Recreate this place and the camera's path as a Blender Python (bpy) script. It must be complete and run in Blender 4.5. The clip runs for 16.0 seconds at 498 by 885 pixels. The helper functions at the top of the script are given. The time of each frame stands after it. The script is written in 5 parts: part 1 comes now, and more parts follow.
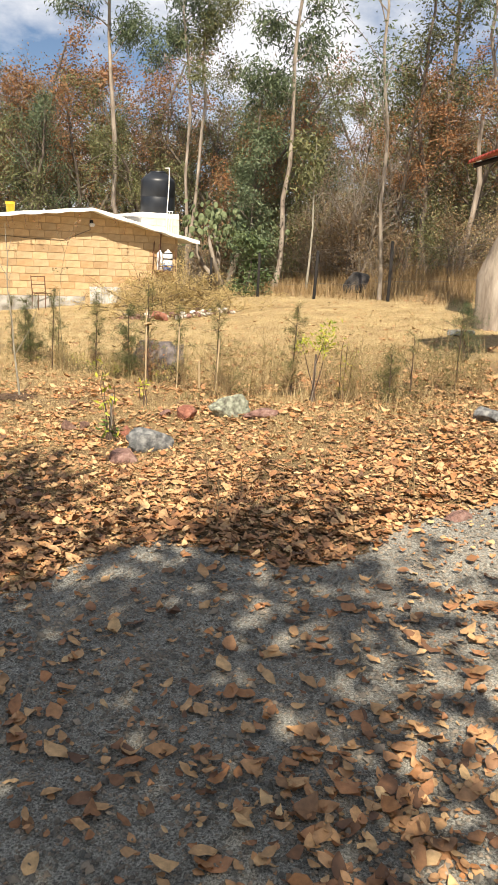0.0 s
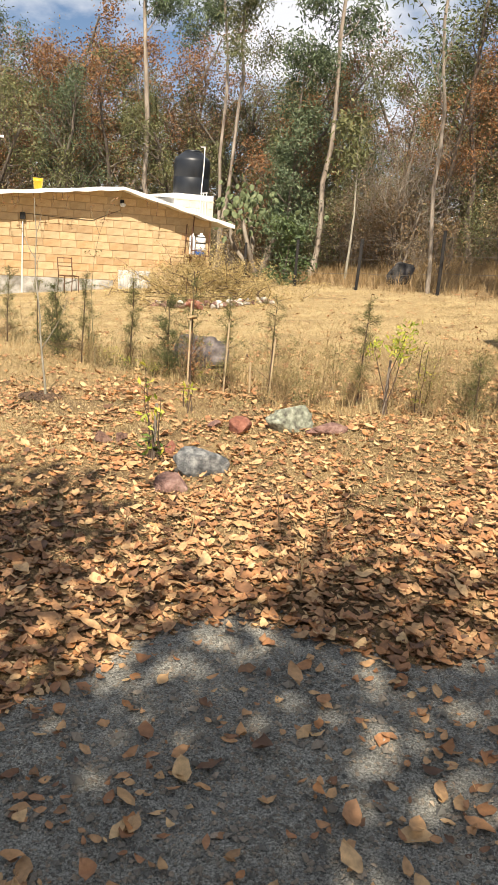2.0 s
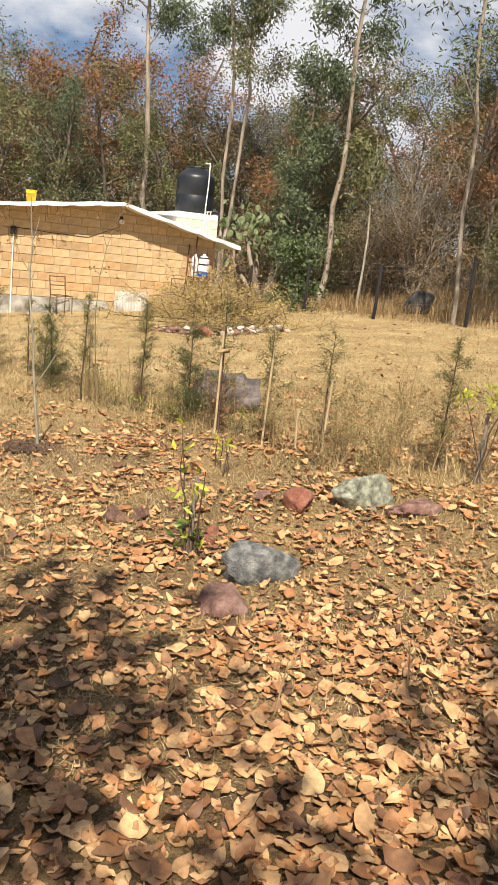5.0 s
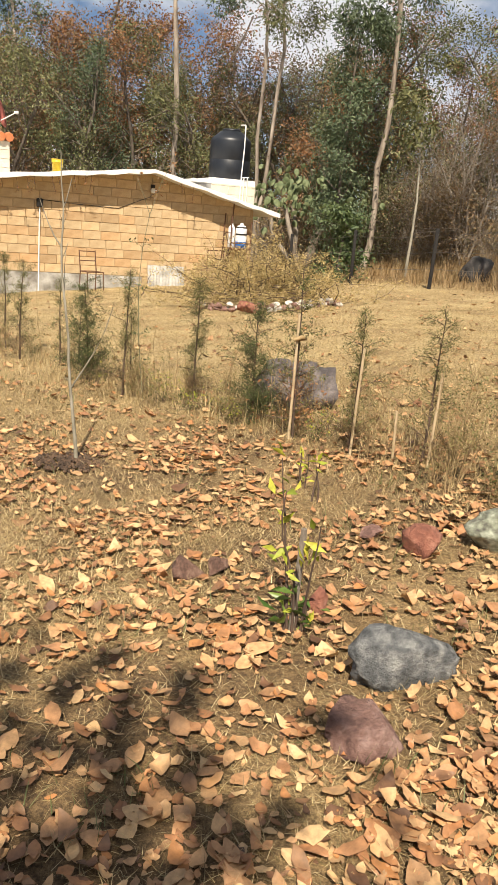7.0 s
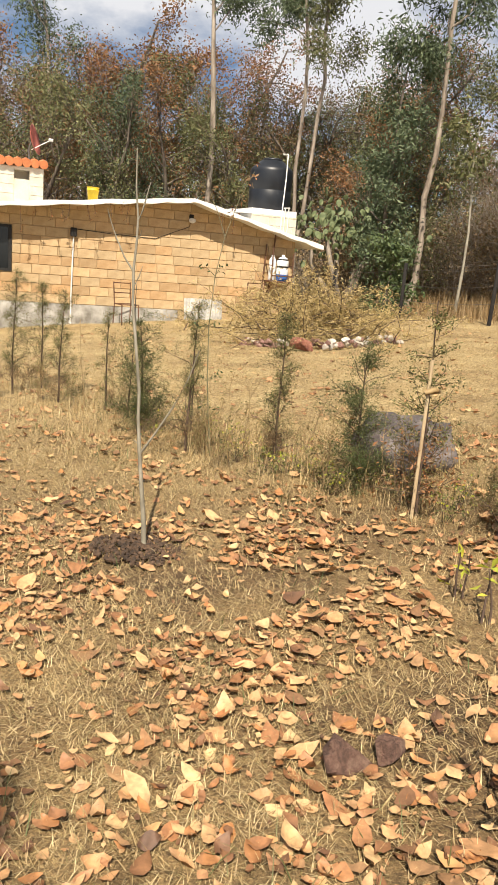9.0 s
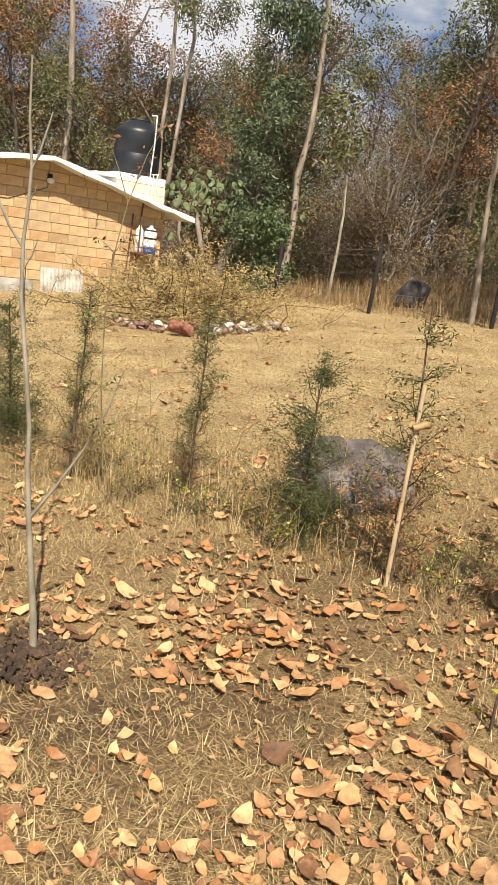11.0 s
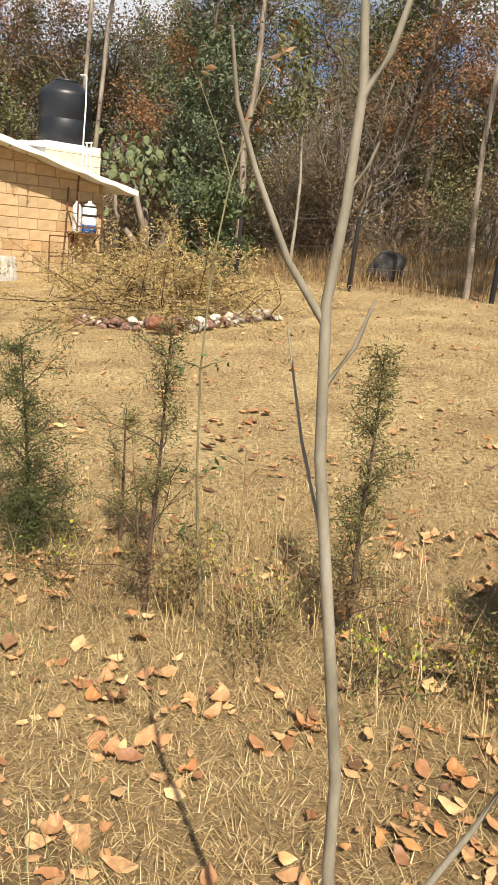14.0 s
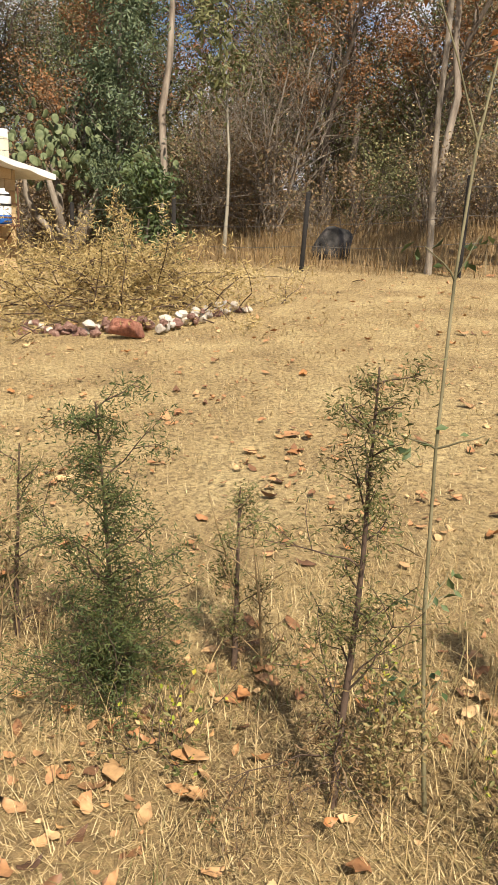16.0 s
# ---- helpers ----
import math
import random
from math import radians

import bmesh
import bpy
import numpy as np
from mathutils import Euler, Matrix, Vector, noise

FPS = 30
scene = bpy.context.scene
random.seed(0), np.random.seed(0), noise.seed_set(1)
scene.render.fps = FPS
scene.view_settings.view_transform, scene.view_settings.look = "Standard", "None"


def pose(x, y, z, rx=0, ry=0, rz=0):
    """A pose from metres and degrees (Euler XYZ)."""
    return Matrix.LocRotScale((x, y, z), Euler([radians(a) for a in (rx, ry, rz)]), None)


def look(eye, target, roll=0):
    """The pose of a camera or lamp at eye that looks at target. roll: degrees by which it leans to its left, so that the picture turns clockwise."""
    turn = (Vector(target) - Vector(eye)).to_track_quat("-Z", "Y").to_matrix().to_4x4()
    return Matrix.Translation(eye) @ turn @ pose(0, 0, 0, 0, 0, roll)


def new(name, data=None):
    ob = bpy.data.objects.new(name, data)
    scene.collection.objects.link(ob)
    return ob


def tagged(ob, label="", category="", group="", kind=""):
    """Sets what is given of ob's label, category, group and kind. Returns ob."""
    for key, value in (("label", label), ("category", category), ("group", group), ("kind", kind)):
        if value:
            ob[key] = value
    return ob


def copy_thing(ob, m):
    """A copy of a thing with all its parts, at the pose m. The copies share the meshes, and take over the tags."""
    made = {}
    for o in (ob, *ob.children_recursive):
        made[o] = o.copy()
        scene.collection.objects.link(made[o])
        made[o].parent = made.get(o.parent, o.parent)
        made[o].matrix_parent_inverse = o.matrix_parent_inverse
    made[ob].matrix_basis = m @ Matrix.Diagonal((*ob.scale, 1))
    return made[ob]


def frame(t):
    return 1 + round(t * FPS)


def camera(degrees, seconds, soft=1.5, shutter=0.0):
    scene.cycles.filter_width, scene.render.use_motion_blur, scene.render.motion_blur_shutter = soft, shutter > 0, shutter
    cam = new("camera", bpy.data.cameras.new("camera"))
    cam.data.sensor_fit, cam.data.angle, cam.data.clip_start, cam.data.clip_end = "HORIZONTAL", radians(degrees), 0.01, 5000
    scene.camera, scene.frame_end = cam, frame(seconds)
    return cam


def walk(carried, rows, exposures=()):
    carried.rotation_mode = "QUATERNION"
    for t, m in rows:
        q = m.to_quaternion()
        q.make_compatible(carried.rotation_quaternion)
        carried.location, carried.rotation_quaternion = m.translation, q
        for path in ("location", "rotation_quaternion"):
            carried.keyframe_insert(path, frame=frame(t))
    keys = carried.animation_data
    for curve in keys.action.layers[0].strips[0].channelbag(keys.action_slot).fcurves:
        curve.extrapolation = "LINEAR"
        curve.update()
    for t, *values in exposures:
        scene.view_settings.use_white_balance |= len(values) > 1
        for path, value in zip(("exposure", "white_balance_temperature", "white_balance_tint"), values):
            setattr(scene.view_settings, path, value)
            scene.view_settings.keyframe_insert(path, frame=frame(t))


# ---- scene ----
cam = camera(35.899, 16.0, soft=1.0)
PATH = [
    (0, pose(-0.048, -0.151, 1.545, 76.01, -2.76, 0.53)),
    (0.5, pose(-0.102, 0.079, 1.540, 75.59, -3.58, 2.94)),
    (1, pose(-0.214, 0.345, 1.535, 76.06, -4.31, 2.01)),
    (1.5, pose(-0.309, 0.595, 1.513, 75.47, -3.65, 2.81)),
    (2, pose(-0.409, 0.872, 1.525, 74.88, -4.21, 2.28)),
    (2.5, pose(-0.558, 1.116, 1.500, 79.28, -6.51, -1.93)),
    (3, pose(-0.674, 1.335, 1.462, 78.60, -6.57, -1.45)),
    (3.5, pose(-0.739, 1.600, 1.470, 77.30, -4.45, 1.30)),
    (3.7, pose(-0.759, 1.710, 1.479, 77.88, -4.78, 1.48)),
    (5.8, pose(-1.064, 2.772, 1.386, 76.16, -5.84, 1.44)),
    (6, pose(-1.112, 2.891, 1.387, 76.46, -3.83, 1.26)),
    (6.5, pose(-1.201, 3.171, 1.356, 76.23, -4.52, 1.98)),
    (7, pose(-1.267, 3.437, 1.363, 74.44, -4.20, 3.38)),
    (7.5, pose(-1.392, 3.689, 1.334, 73.78, -5.64, 4.88)),
    (8, pose(-1.519, 3.961, 1.305, 74.47, -5.74, 4.20)),
    (8.5, pose(-1.644, 4.231, 1.283, 76.26, -3.29, 5.84)),
    (9, pose(-1.798, 4.490, 1.266, 76.76, -4.59, 4.90)),
    (9.5, pose(-1.949, 4.763, 1.252, 77.66, -6.65, -1.93)),
    (10, pose(-2.065, 5.060, 1.221, 77.65, -4.04, -3.50)),
    (10.2, pose(-2.101, 5.171, 1.225, 77.07, -5.07, -3.32)),
    (12.3, pose(-2.389, 6.171, 1.335, 75.81, -7.40, -11.33)),
    (12.5, pose(-2.457, 6.293, 1.338, 75.66, -5.15, -12.91)),
    (13, pose(-2.592, 6.579, 1.296, 75.30, -6.67, -10.79)),
    (13.5, pose(-2.709, 6.885, 1.307, 74.20, -6.38, -9.41)),
    (14, pose(-2.857, 7.154, 1.268, 74.49, -5.76, -12.38)),
    (14.5, pose(-2.970, 7.431, 1.259, 74.49, -7.37, -14.42)),
    (15, pose(-3.058, 7.713, 1.276, 75.06, -5.38, -10.24)),
    (15.5, pose(-3.206, 7.986, 1.261, 74.65, -4.99, -14.08)),
    (16, pose(-3.313, 8.271, 1.255, 73.54, -3.05, -20.03)),
]
walk(cam, PATH, [(0, 1.0), (3.0, 0.97), (6.0, 0.75), (16.0, 0.75)])

# ---------------------------------------------------------------- light
world = bpy.data.worlds.new("world")
scene.world = world
world.use_nodes = True
wt = world.node_tree
sky = wt.nodes.new("ShaderNodeTexSky")
sky.sky_type = "NISHITA"
sky.sun_disc = False
sky.sun_elevation = radians(50)
sky.sun_rotation = radians(180)
sky.altitude = 1900
geo_dir = wt.nodes.new("ShaderNodeTexCoord")
stretch = wt.nodes.new("ShaderNodeMapping")
stretch.inputs["Scale"].default_value = (1.0, 1.0, 1.9)
cloud = wt.nodes.new("ShaderNodeTexNoise")
cloud.inputs["Scale"].default_value = 3.4
cloud.inputs["Detail"].default_value = 7
cloud.inputs["Roughness"].default_value = 0.56
cover = wt.nodes.new("ShaderNodeValToRGB")
cover.color_ramp.elements[0].position = 0.43
cover.color_ramp.elements[1].position = 0.575
blend = wt.nodes.new("ShaderNodeMix")
blend.data_type = "RGBA"
blend.inputs[7].default_value = (10.0, 10.0, 10.3, 1)
wt.links.new(geo_dir.outputs["Generated"], stretch.inputs["Vector"])
wt.links.new(stretch.outputs[0], cloud.inputs["Vector"])
wt.links.new(cloud.outputs["Fac"], cover.inputs[0])
wt.links.new(cover.outputs[0], blend.inputs[0])
wt.links.new(sky.outputs[0], blend.inputs[6])
wt.links.new(blend.outputs[2], wt.nodes["Background"].inputs["Color"])
wt.nodes["Background"].inputs["Strength"].default_value = 0.05

sun = new("sun", bpy.data.lights.new("sun", "SUN"))
sun.data.energy = 5.0
sun.data.angle = radians(0.53)
sun.data.color = (1.0, 0.89, 0.735)
sun.matrix_world = look((0.0, -10.8, 13.0), (0, 0, 0))


# ---------------------------------------------------------------- materials
def nodes_of(name):
    m = bpy.data.materials.new(name)
    m.use_nodes = True
    return m, m.node_tree, m.node_tree.nodes["Principled BSDF"]


def ramp(nt, source, colours, stops=None):
    r = nt.nodes.new("ShaderNodeValToRGB")
    e = r.color_ramp.elements
    while len(e) < len(colours):
        e.new(0.5)
    for i, c in enumerate(colours):
        e[i].position = stops[i] if stops else i / (len(colours) - 1)
        e[i].color = (*c, 1)
    nt.links.new(source, r.inputs[0])
    return r.outputs[0]


def noise_tex(nt, scale, detail=5, rough=0.6, stretch=None):
    tc = nt.nodes.new("ShaderNodeTexCoord")
    n = nt.nodes.new("ShaderNodeTexNoise")
    n.inputs["Scale"].default_value = scale
    n.inputs["Detail"].default_value = detail
    n.inputs["Roughness"].default_value = rough
    src = tc.outputs["Object"]
    if stretch:
        mp = nt.nodes.new("ShaderNodeMapping")
        mp.inputs["Scale"].default_value = stretch
        nt.links.new(src, mp.inputs[0])
        src = mp.outputs[0]
    nt.links.new(src, n.inputs["Vector"])
    return n.outputs["Fac"]


def mix(nt, fac, a, b, kind="MIX"):
    m = nt.nodes.new("ShaderNodeMix")
    m.data_type, m.blend_type = "RGBA", kind
    for sock, v in ((m.inputs[0], fac), (m.inputs[6], a), (m.inputs[7], b)):
        if isinstance(v, (int, float)):
            sock.default_value = v
        elif isinstance(v, tuple):
            sock.default_value = (*v, 1)
        else:
            nt.links.new(v, sock)
    return m.outputs[2]


def bump(nt, p, height, strength=0.4, dist=0.01):
    b = nt.nodes.new("ShaderNodeBump")
    b.inputs["Strength"].default_value = strength
    b.inputs["Distance"].default_value = dist
    nt.links.new(height, b.inputs["Height"])
    nt.links.new(b.outputs[0], p.inputs["Normal"])


def surface(name, colours, scale=6, fine=60, rough=0.85, metal=0.0, relief=0.4, dist=0.01, stretch=None, per="", spread=0.25, fac_fine=0.35):
    """A material mottled at two scales; per: 'object' or 'island' shifts its tone piece by piece."""
    m, nt, p = nodes_of(name)
    big = noise_tex(nt, scale, 5, 0.6, stretch)
    small = noise_tex(nt, fine, 6, 0.7, stretch)
    col = ramp(nt, big, colours, [0.32 + 0.36 * i / max(1, len(colours) - 1) for i in range(len(colours))])
    grey = ramp(nt, small, [(0.45, 0.45, 0.45), (1.0, 1.0, 1.0)], [0.3, 0.62])
    col = mix(nt, fac_fine, col, grey, "MULTIPLY")
    if per:
        src = nt.nodes.new("ShaderNodeObjectInfo").outputs["Random"] if per == "object" else nt.nodes.new("ShaderNodeNewGeometry").outputs["Random Per Island"]
        tone = ramp(nt, src, [(1 - spread,) * 3, (1 + spread * 0.4, 1, 1 - spread * 0.3)])
        col = mix(nt, 1.0, col, tone, "MULTIPLY")
    nt.links.new(col, p.inputs["Base Color"])
    p.inputs["Roughness"].default_value = rough
    p.inputs["Metallic"].default_value = metal
    if relief:
        bump(nt, p, small, relief, dist)
    return m


def foliage(name, colours, stops=None, through_light=0.3, rough=0.6):
    """Leaves: each island takes its own tone, and some light passes through."""
    m, nt, p = nodes_of(name)
    rnd = nt.nodes.new("ShaderNodeNewGeometry").outputs["Random Per Island"]
    col = ramp(nt, rnd, colours, stops)
    grain = ramp(nt, noise_tex(nt, 45, 3), [(0.65, 0.65, 0.65), (1.1, 1.1, 1.1)], [0.3, 0.7])
    col = mix(nt, 1.0, col, grain, "MULTIPLY")
    nt.links.new(col, p.inputs["Base Color"])
    p.inputs["Roughness"].default_value = rough
    tl = nt.nodes.new("ShaderNodeBsdfTranslucent")
    nt.links.new(col, tl.inputs["Color"])
    mx = nt.nodes.new("ShaderNodeMixShader")
    mx.inputs[0].default_value = through_light
    nt.links.new(p.outputs[0], mx.inputs[1])
    nt.links.new(tl.outputs[0], mx.inputs[2])
    nt.links.new(mx.outputs[0], nt.nodes["Material Output"].inputs["Surface"])
    return m


M_STRAW = foliage("straw_blades", [(0.20, 0.13, 0.055), (0.48, 0.35, 0.16), (0.70, 0.56, 0.31), (0.36, 0.24, 0.105), (0.56, 0.425, 0.205), (0.20, 0.165, 0.06)], None, 0.10)
M_TALL = foliage("tall_dry_blades", [(0.22, 0.14, 0.06), (0.37, 0.25, 0.115), (0.29, 0.185, 0.08), (0.17, 0.13, 0.055)], None, 0.10)
M_LITTER = foliage("dead_leaf", [(0.113, 0.06, 0.034), (0.384, 0.181, 0.079), (0.531, 0.296, 0.133), (0.667, 0.452, 0.226), (0.407, 0.198, 0.09), (0.542, 0.333, 0.158), (0.215, 0.107, 0.052), (0.497, 0.226, 0.079)], None, 0.05, 0.6)
M_EUC = foliage("eucalyptus_leaf", [(0.035, 0.058, 0.026), (0.08, 0.115, 0.05), (0.17, 0.21, 0.105), (0.055, 0.08, 0.036)], None, 0.10)
M_OLIVE = foliage("olive_leaf", [(0.065, 0.075, 0.024), (0.135, 0.145, 0.048), (0.23, 0.225, 0.09), (0.09, 0.09, 0.032)], None, 0.10)
M_RUST = foliage("rust_leaf", [(0.24, 0.105, 0.038), (0.35, 0.15, 0.05), (0.25, 0.155, 0.072), (0.14, 0.095, 0.048)], None, 0.14)
M_BROWN = foliage("brown_leaf", [(0.13, 0.085, 0.045), (0.25, 0.17, 0.085), (0.21, 0.115, 0.05), (0.12, 0.11, 0.042)], None, 0.10)
M_GREEN = foliage("green_leaf", [(0.035, 0.062, 0.02), (0.075, 0.115, 0.037), (0.14, 0.185, 0.065), (0.055, 0.08, 0.03)], None, 0.14)
M_CEDAR = foliage("cedar_spray", [(0.065, 0.08, 0.02), (0.145, 0.155, 0.045), (0.25, 0.235, 0.085), (0.29, 0.185, 0.085)], [0, 0.45, 0.8, 1], 0.24)
M_CEDARDARK = foliage("dark_cedar_spray", [(0.035, 0.06, 0.014), (0.085, 0.115, 0.03), (0.15, 0.17, 0.052), (0.20, 0.15, 0.065)], [0, 0.5, 0.85, 1], 0.24)
M_SHOOT = foliage("citrus_leaf", [(0.06, 0.12, 0.02), (0.11, 0.19, 0.035), (0.19, 0.26, 0.05)], None, 0.25, 0.4)
M_LIME = foliage("lime_leaf", [(0.20, 0.28, 0.03), (0.42, 0.45, 0.05), (0.55, 0.50, 0.06)], None, 0.2)
M_BARK = surface("grey_bark", [(0.16, 0.13, 0.10), (0.28, 0.235, 0.185), (0.37, 0.32, 0.26)], 5, 40, 0.9, 0, 0.8, 0.02, (3, 3, 0.6))
M_EUCBARK = surface("pale_bark", [(0.13, 0.10, 0.075), (0.27, 0.22, 0.17), (0.42, 0.36, 0.29)], 2.5, 30, 0.8, 0, 0.5, 0.01, (3, 3, 0.5))
M_DARKBARK = surface("dark_bark", [(0.07, 0.053, 0.04), (0.14, 0.11, 0.085), (0.21, 0.17, 0.13)], 5, 40, 0.9, 0, 0.8, 0.02, (3, 3, 0.6))
M_SAPBARK = surface("smooth_bark", [(0.17, 0.15, 0.11), (0.26, 0.235, 0.175), (0.33, 0.30, 0.24)], 9, 90, 0.75, 0, 0.3, 0.003, (2, 2, 0.7))
M_OLIVEBARK = surface("olive_bark", [(0.10, 0.09, 0.045), (0.18, 0.16, 0.085), (0.25, 0.22, 0.13)], 9, 90, 0.8, 0, 0.3, 0.003, (2, 2, 0.7))


# ---------------------------------------------------------------- mesh helpers
class Geo:
    """Collects pieces of triangles into one mesh."""

    def __init__(self):
        self.v, self.f, self.n = [], [], 0

    def add(self, v, f):
        v, f = np.asarray(v, float), np.asarray(f, int)
        if f.shape[1] == 4:
            f = np.concatenate([f[:, [0, 1, 2]], f[:, [0, 2, 3]]])
        self.v.append(v)
        self.f.append(f + self.n)
        self.n += len(v)

    def mesh(self, name, material, smooth=True):
        v, f = np.concatenate(self.v), np.concatenate(self.f)
        me = bpy.data.meshes.new(name)
        me.vertices.add(len(v))
        me.vertices.foreach_set("co", v.ravel())
        me.loops.add(f.size)
        me.loops.foreach_set("vertex_index", f.ravel().astype(np.int32))
        me.polygons.add(len(f))
        me.polygons.foreach_set("loop_start", np.arange(0, f.size, 3, dtype=np.int32))
        me.polygons.foreach_set("use_smooth", np.full(len(f), smooth))
        me.update(calc_edges=True)
        me.validate()
        me.materials.append(material)
        return me

    def tube(self, pts, radii, sides=5, caps=True):
        pts, radii = np.asarray(pts, float), np.asarray(radii, float)
        k = len(pts)
        tan = np.gradient(pts, axis=0)
        tan /= np.linalg.norm(tan, axis=1)[:, None] + 1e-9
        ref = np.where(np.abs(tan[:, 2:3]) > 0.9, np.array([[1.0, 0, 0]]), np.array([[0, 0, 1.0]]))
        a = np.cross(tan, ref)
        a /= np.linalg.norm(a, axis=1)[:, None] + 1e-9
        b = np.cross(tan, a)
        ang = np.arange(sides) * 2 * np.pi / sides
        ring = pts[:, None] + radii[:, None, None] * (a[:, None] * np.cos(ang)[None, :, None] + b[:, None] * np.sin(ang)[None, :, None])
        i = np.arange(k - 1)[:, None] * sides
        j = np.arange(sides)[None]
        q = np.stack([i + j, i + (j + 1) % sides, i + sides + (j + 1) % sides, i + sides + j], -1).reshape(-1, 4)
        self.add(ring.reshape(-1, 3), q)
        for end, first in ((0, 0), (k - 1, (k - 1) * sides)) if caps else ():
            self.add(np.concatenate([pts[end:end + 1], ring[end]]), [(0, 1 + (n + 1) % sides, 1 + n) if end == 0 else (0, 1 + n, 1 + (n + 1) % sides) for n in range(sides)])

    def box(self, lo, hi, turn=None):
        x0, y0, z0 = lo
        x1, y1, z1 = hi
        v = np.array([(x0, y0, z0), (x1, y0, z0), (x1, y1, z0), (x0, y1, z0), (x0, y0, z1), (x1, y0, z1), (x1, y1, z1), (x0, y1, z1)], float)
        self.add(v, [(0, 3, 2, 1), (4, 5, 6, 7), (0, 1, 5, 4), (1, 2, 6, 5), (2, 3, 7, 6), (3, 0, 4, 7)])


def part(name, geo, material, parent=None, label="", smooth=True):
    data = geo.mesh(name, material, smooth) if isinstance(geo, Geo) else geo
    ob = new(name, data)
    ob.parent = parent
    if label:
        ob["label"] = label
    return ob


def thing(name, m, label, category, group="", kind=""):
    ob = new(name)
    ob.matrix_world = m
    ob.empty_display_size = 0.2
    return tagged(ob, label, category, group, kind)


def bm_mesh(name, bm, material, smooth=False):
    me = bpy.data.meshes.new(name)
    bm.to_mesh(me)
    bm.free()
    if smooth:
        me.polygons.foreach_set("use_smooth", [True] * len(me.polygons))
    me.materials.append(material)
    return me


def bevel_box(name, lo, hi, material, width=0.01, segments=1):
    bm = bmesh.new()
    bmesh.ops.create_cube(bm, size=1)
    for v in bm.verts:
        v.co = Vector([lo[i] + (v.co[i] + 0.5) * (hi[i] - lo[i]) for i in range(3)])
    bmesh.ops.bevel(bm, geom=bm.edges[:], offset=width, segments=segments, affect="EDGES")
    return bm_mesh(name, bm, material)


def lathe(geo, profile, sides=32):
    """Turns (radius, height) pairs round the z axis."""
    ang = np.arange(sides) * 2 * np.pi / sides
    pr = np.array(profile, float)
    v = np.stack([pr[:, None, 0] * np.cos(ang), pr[:, None, 0] * np.sin(ang), np.repeat(pr[:, 1:2], sides, 1)], -1)
    i, j = np.arange(len(pr) - 1)[:, None] * sides, np.arange(sides)[None]
    geo.add(v.reshape(-1, 3), np.stack([i + j, i + (j + 1) % sides, i + sides + (j + 1) % sides, i + sides + j], -1).reshape(-1, 4))


def ground_z(x, y):
    """Height of the land: nearly level, rising to the side and into the wood behind the fence."""
    x, y = np.asarray(x, float), np.asarray(y, float)
    a, b = np.clip(x, -10, 6), np.clip(y, -6, 21)
    z = -0.127 + 0.073 * a + 0.0427 * b + 0.00129 * a * b - 0.00097 * b * b
    d = np.maximum(np.maximum((x - 2.65) * 0.854 + (y - 16.65) * 0.52 - 0.6, y - 27), 0)
    return z + 0.09 * d * d / (d + 3) * (90 / (90 + d))


def gravel_edge(x):
    """Where the drive ends: a slanting line with one bulge."""
    x = np.asarray(x, float)
    return 3.62 + 0.38 * x - 0.36 * np.sin(3.0 * (x + 0.1)) * np.exp(-((x + 0.15) / 1.1) ** 2) + 0.03 * np.sin(8.3 * x + 1)


def on_ground(x, y, dz=0.0):
    return (x, y, float(ground_z(x, y)) + dz)


rng = np.random.default_rng(7)


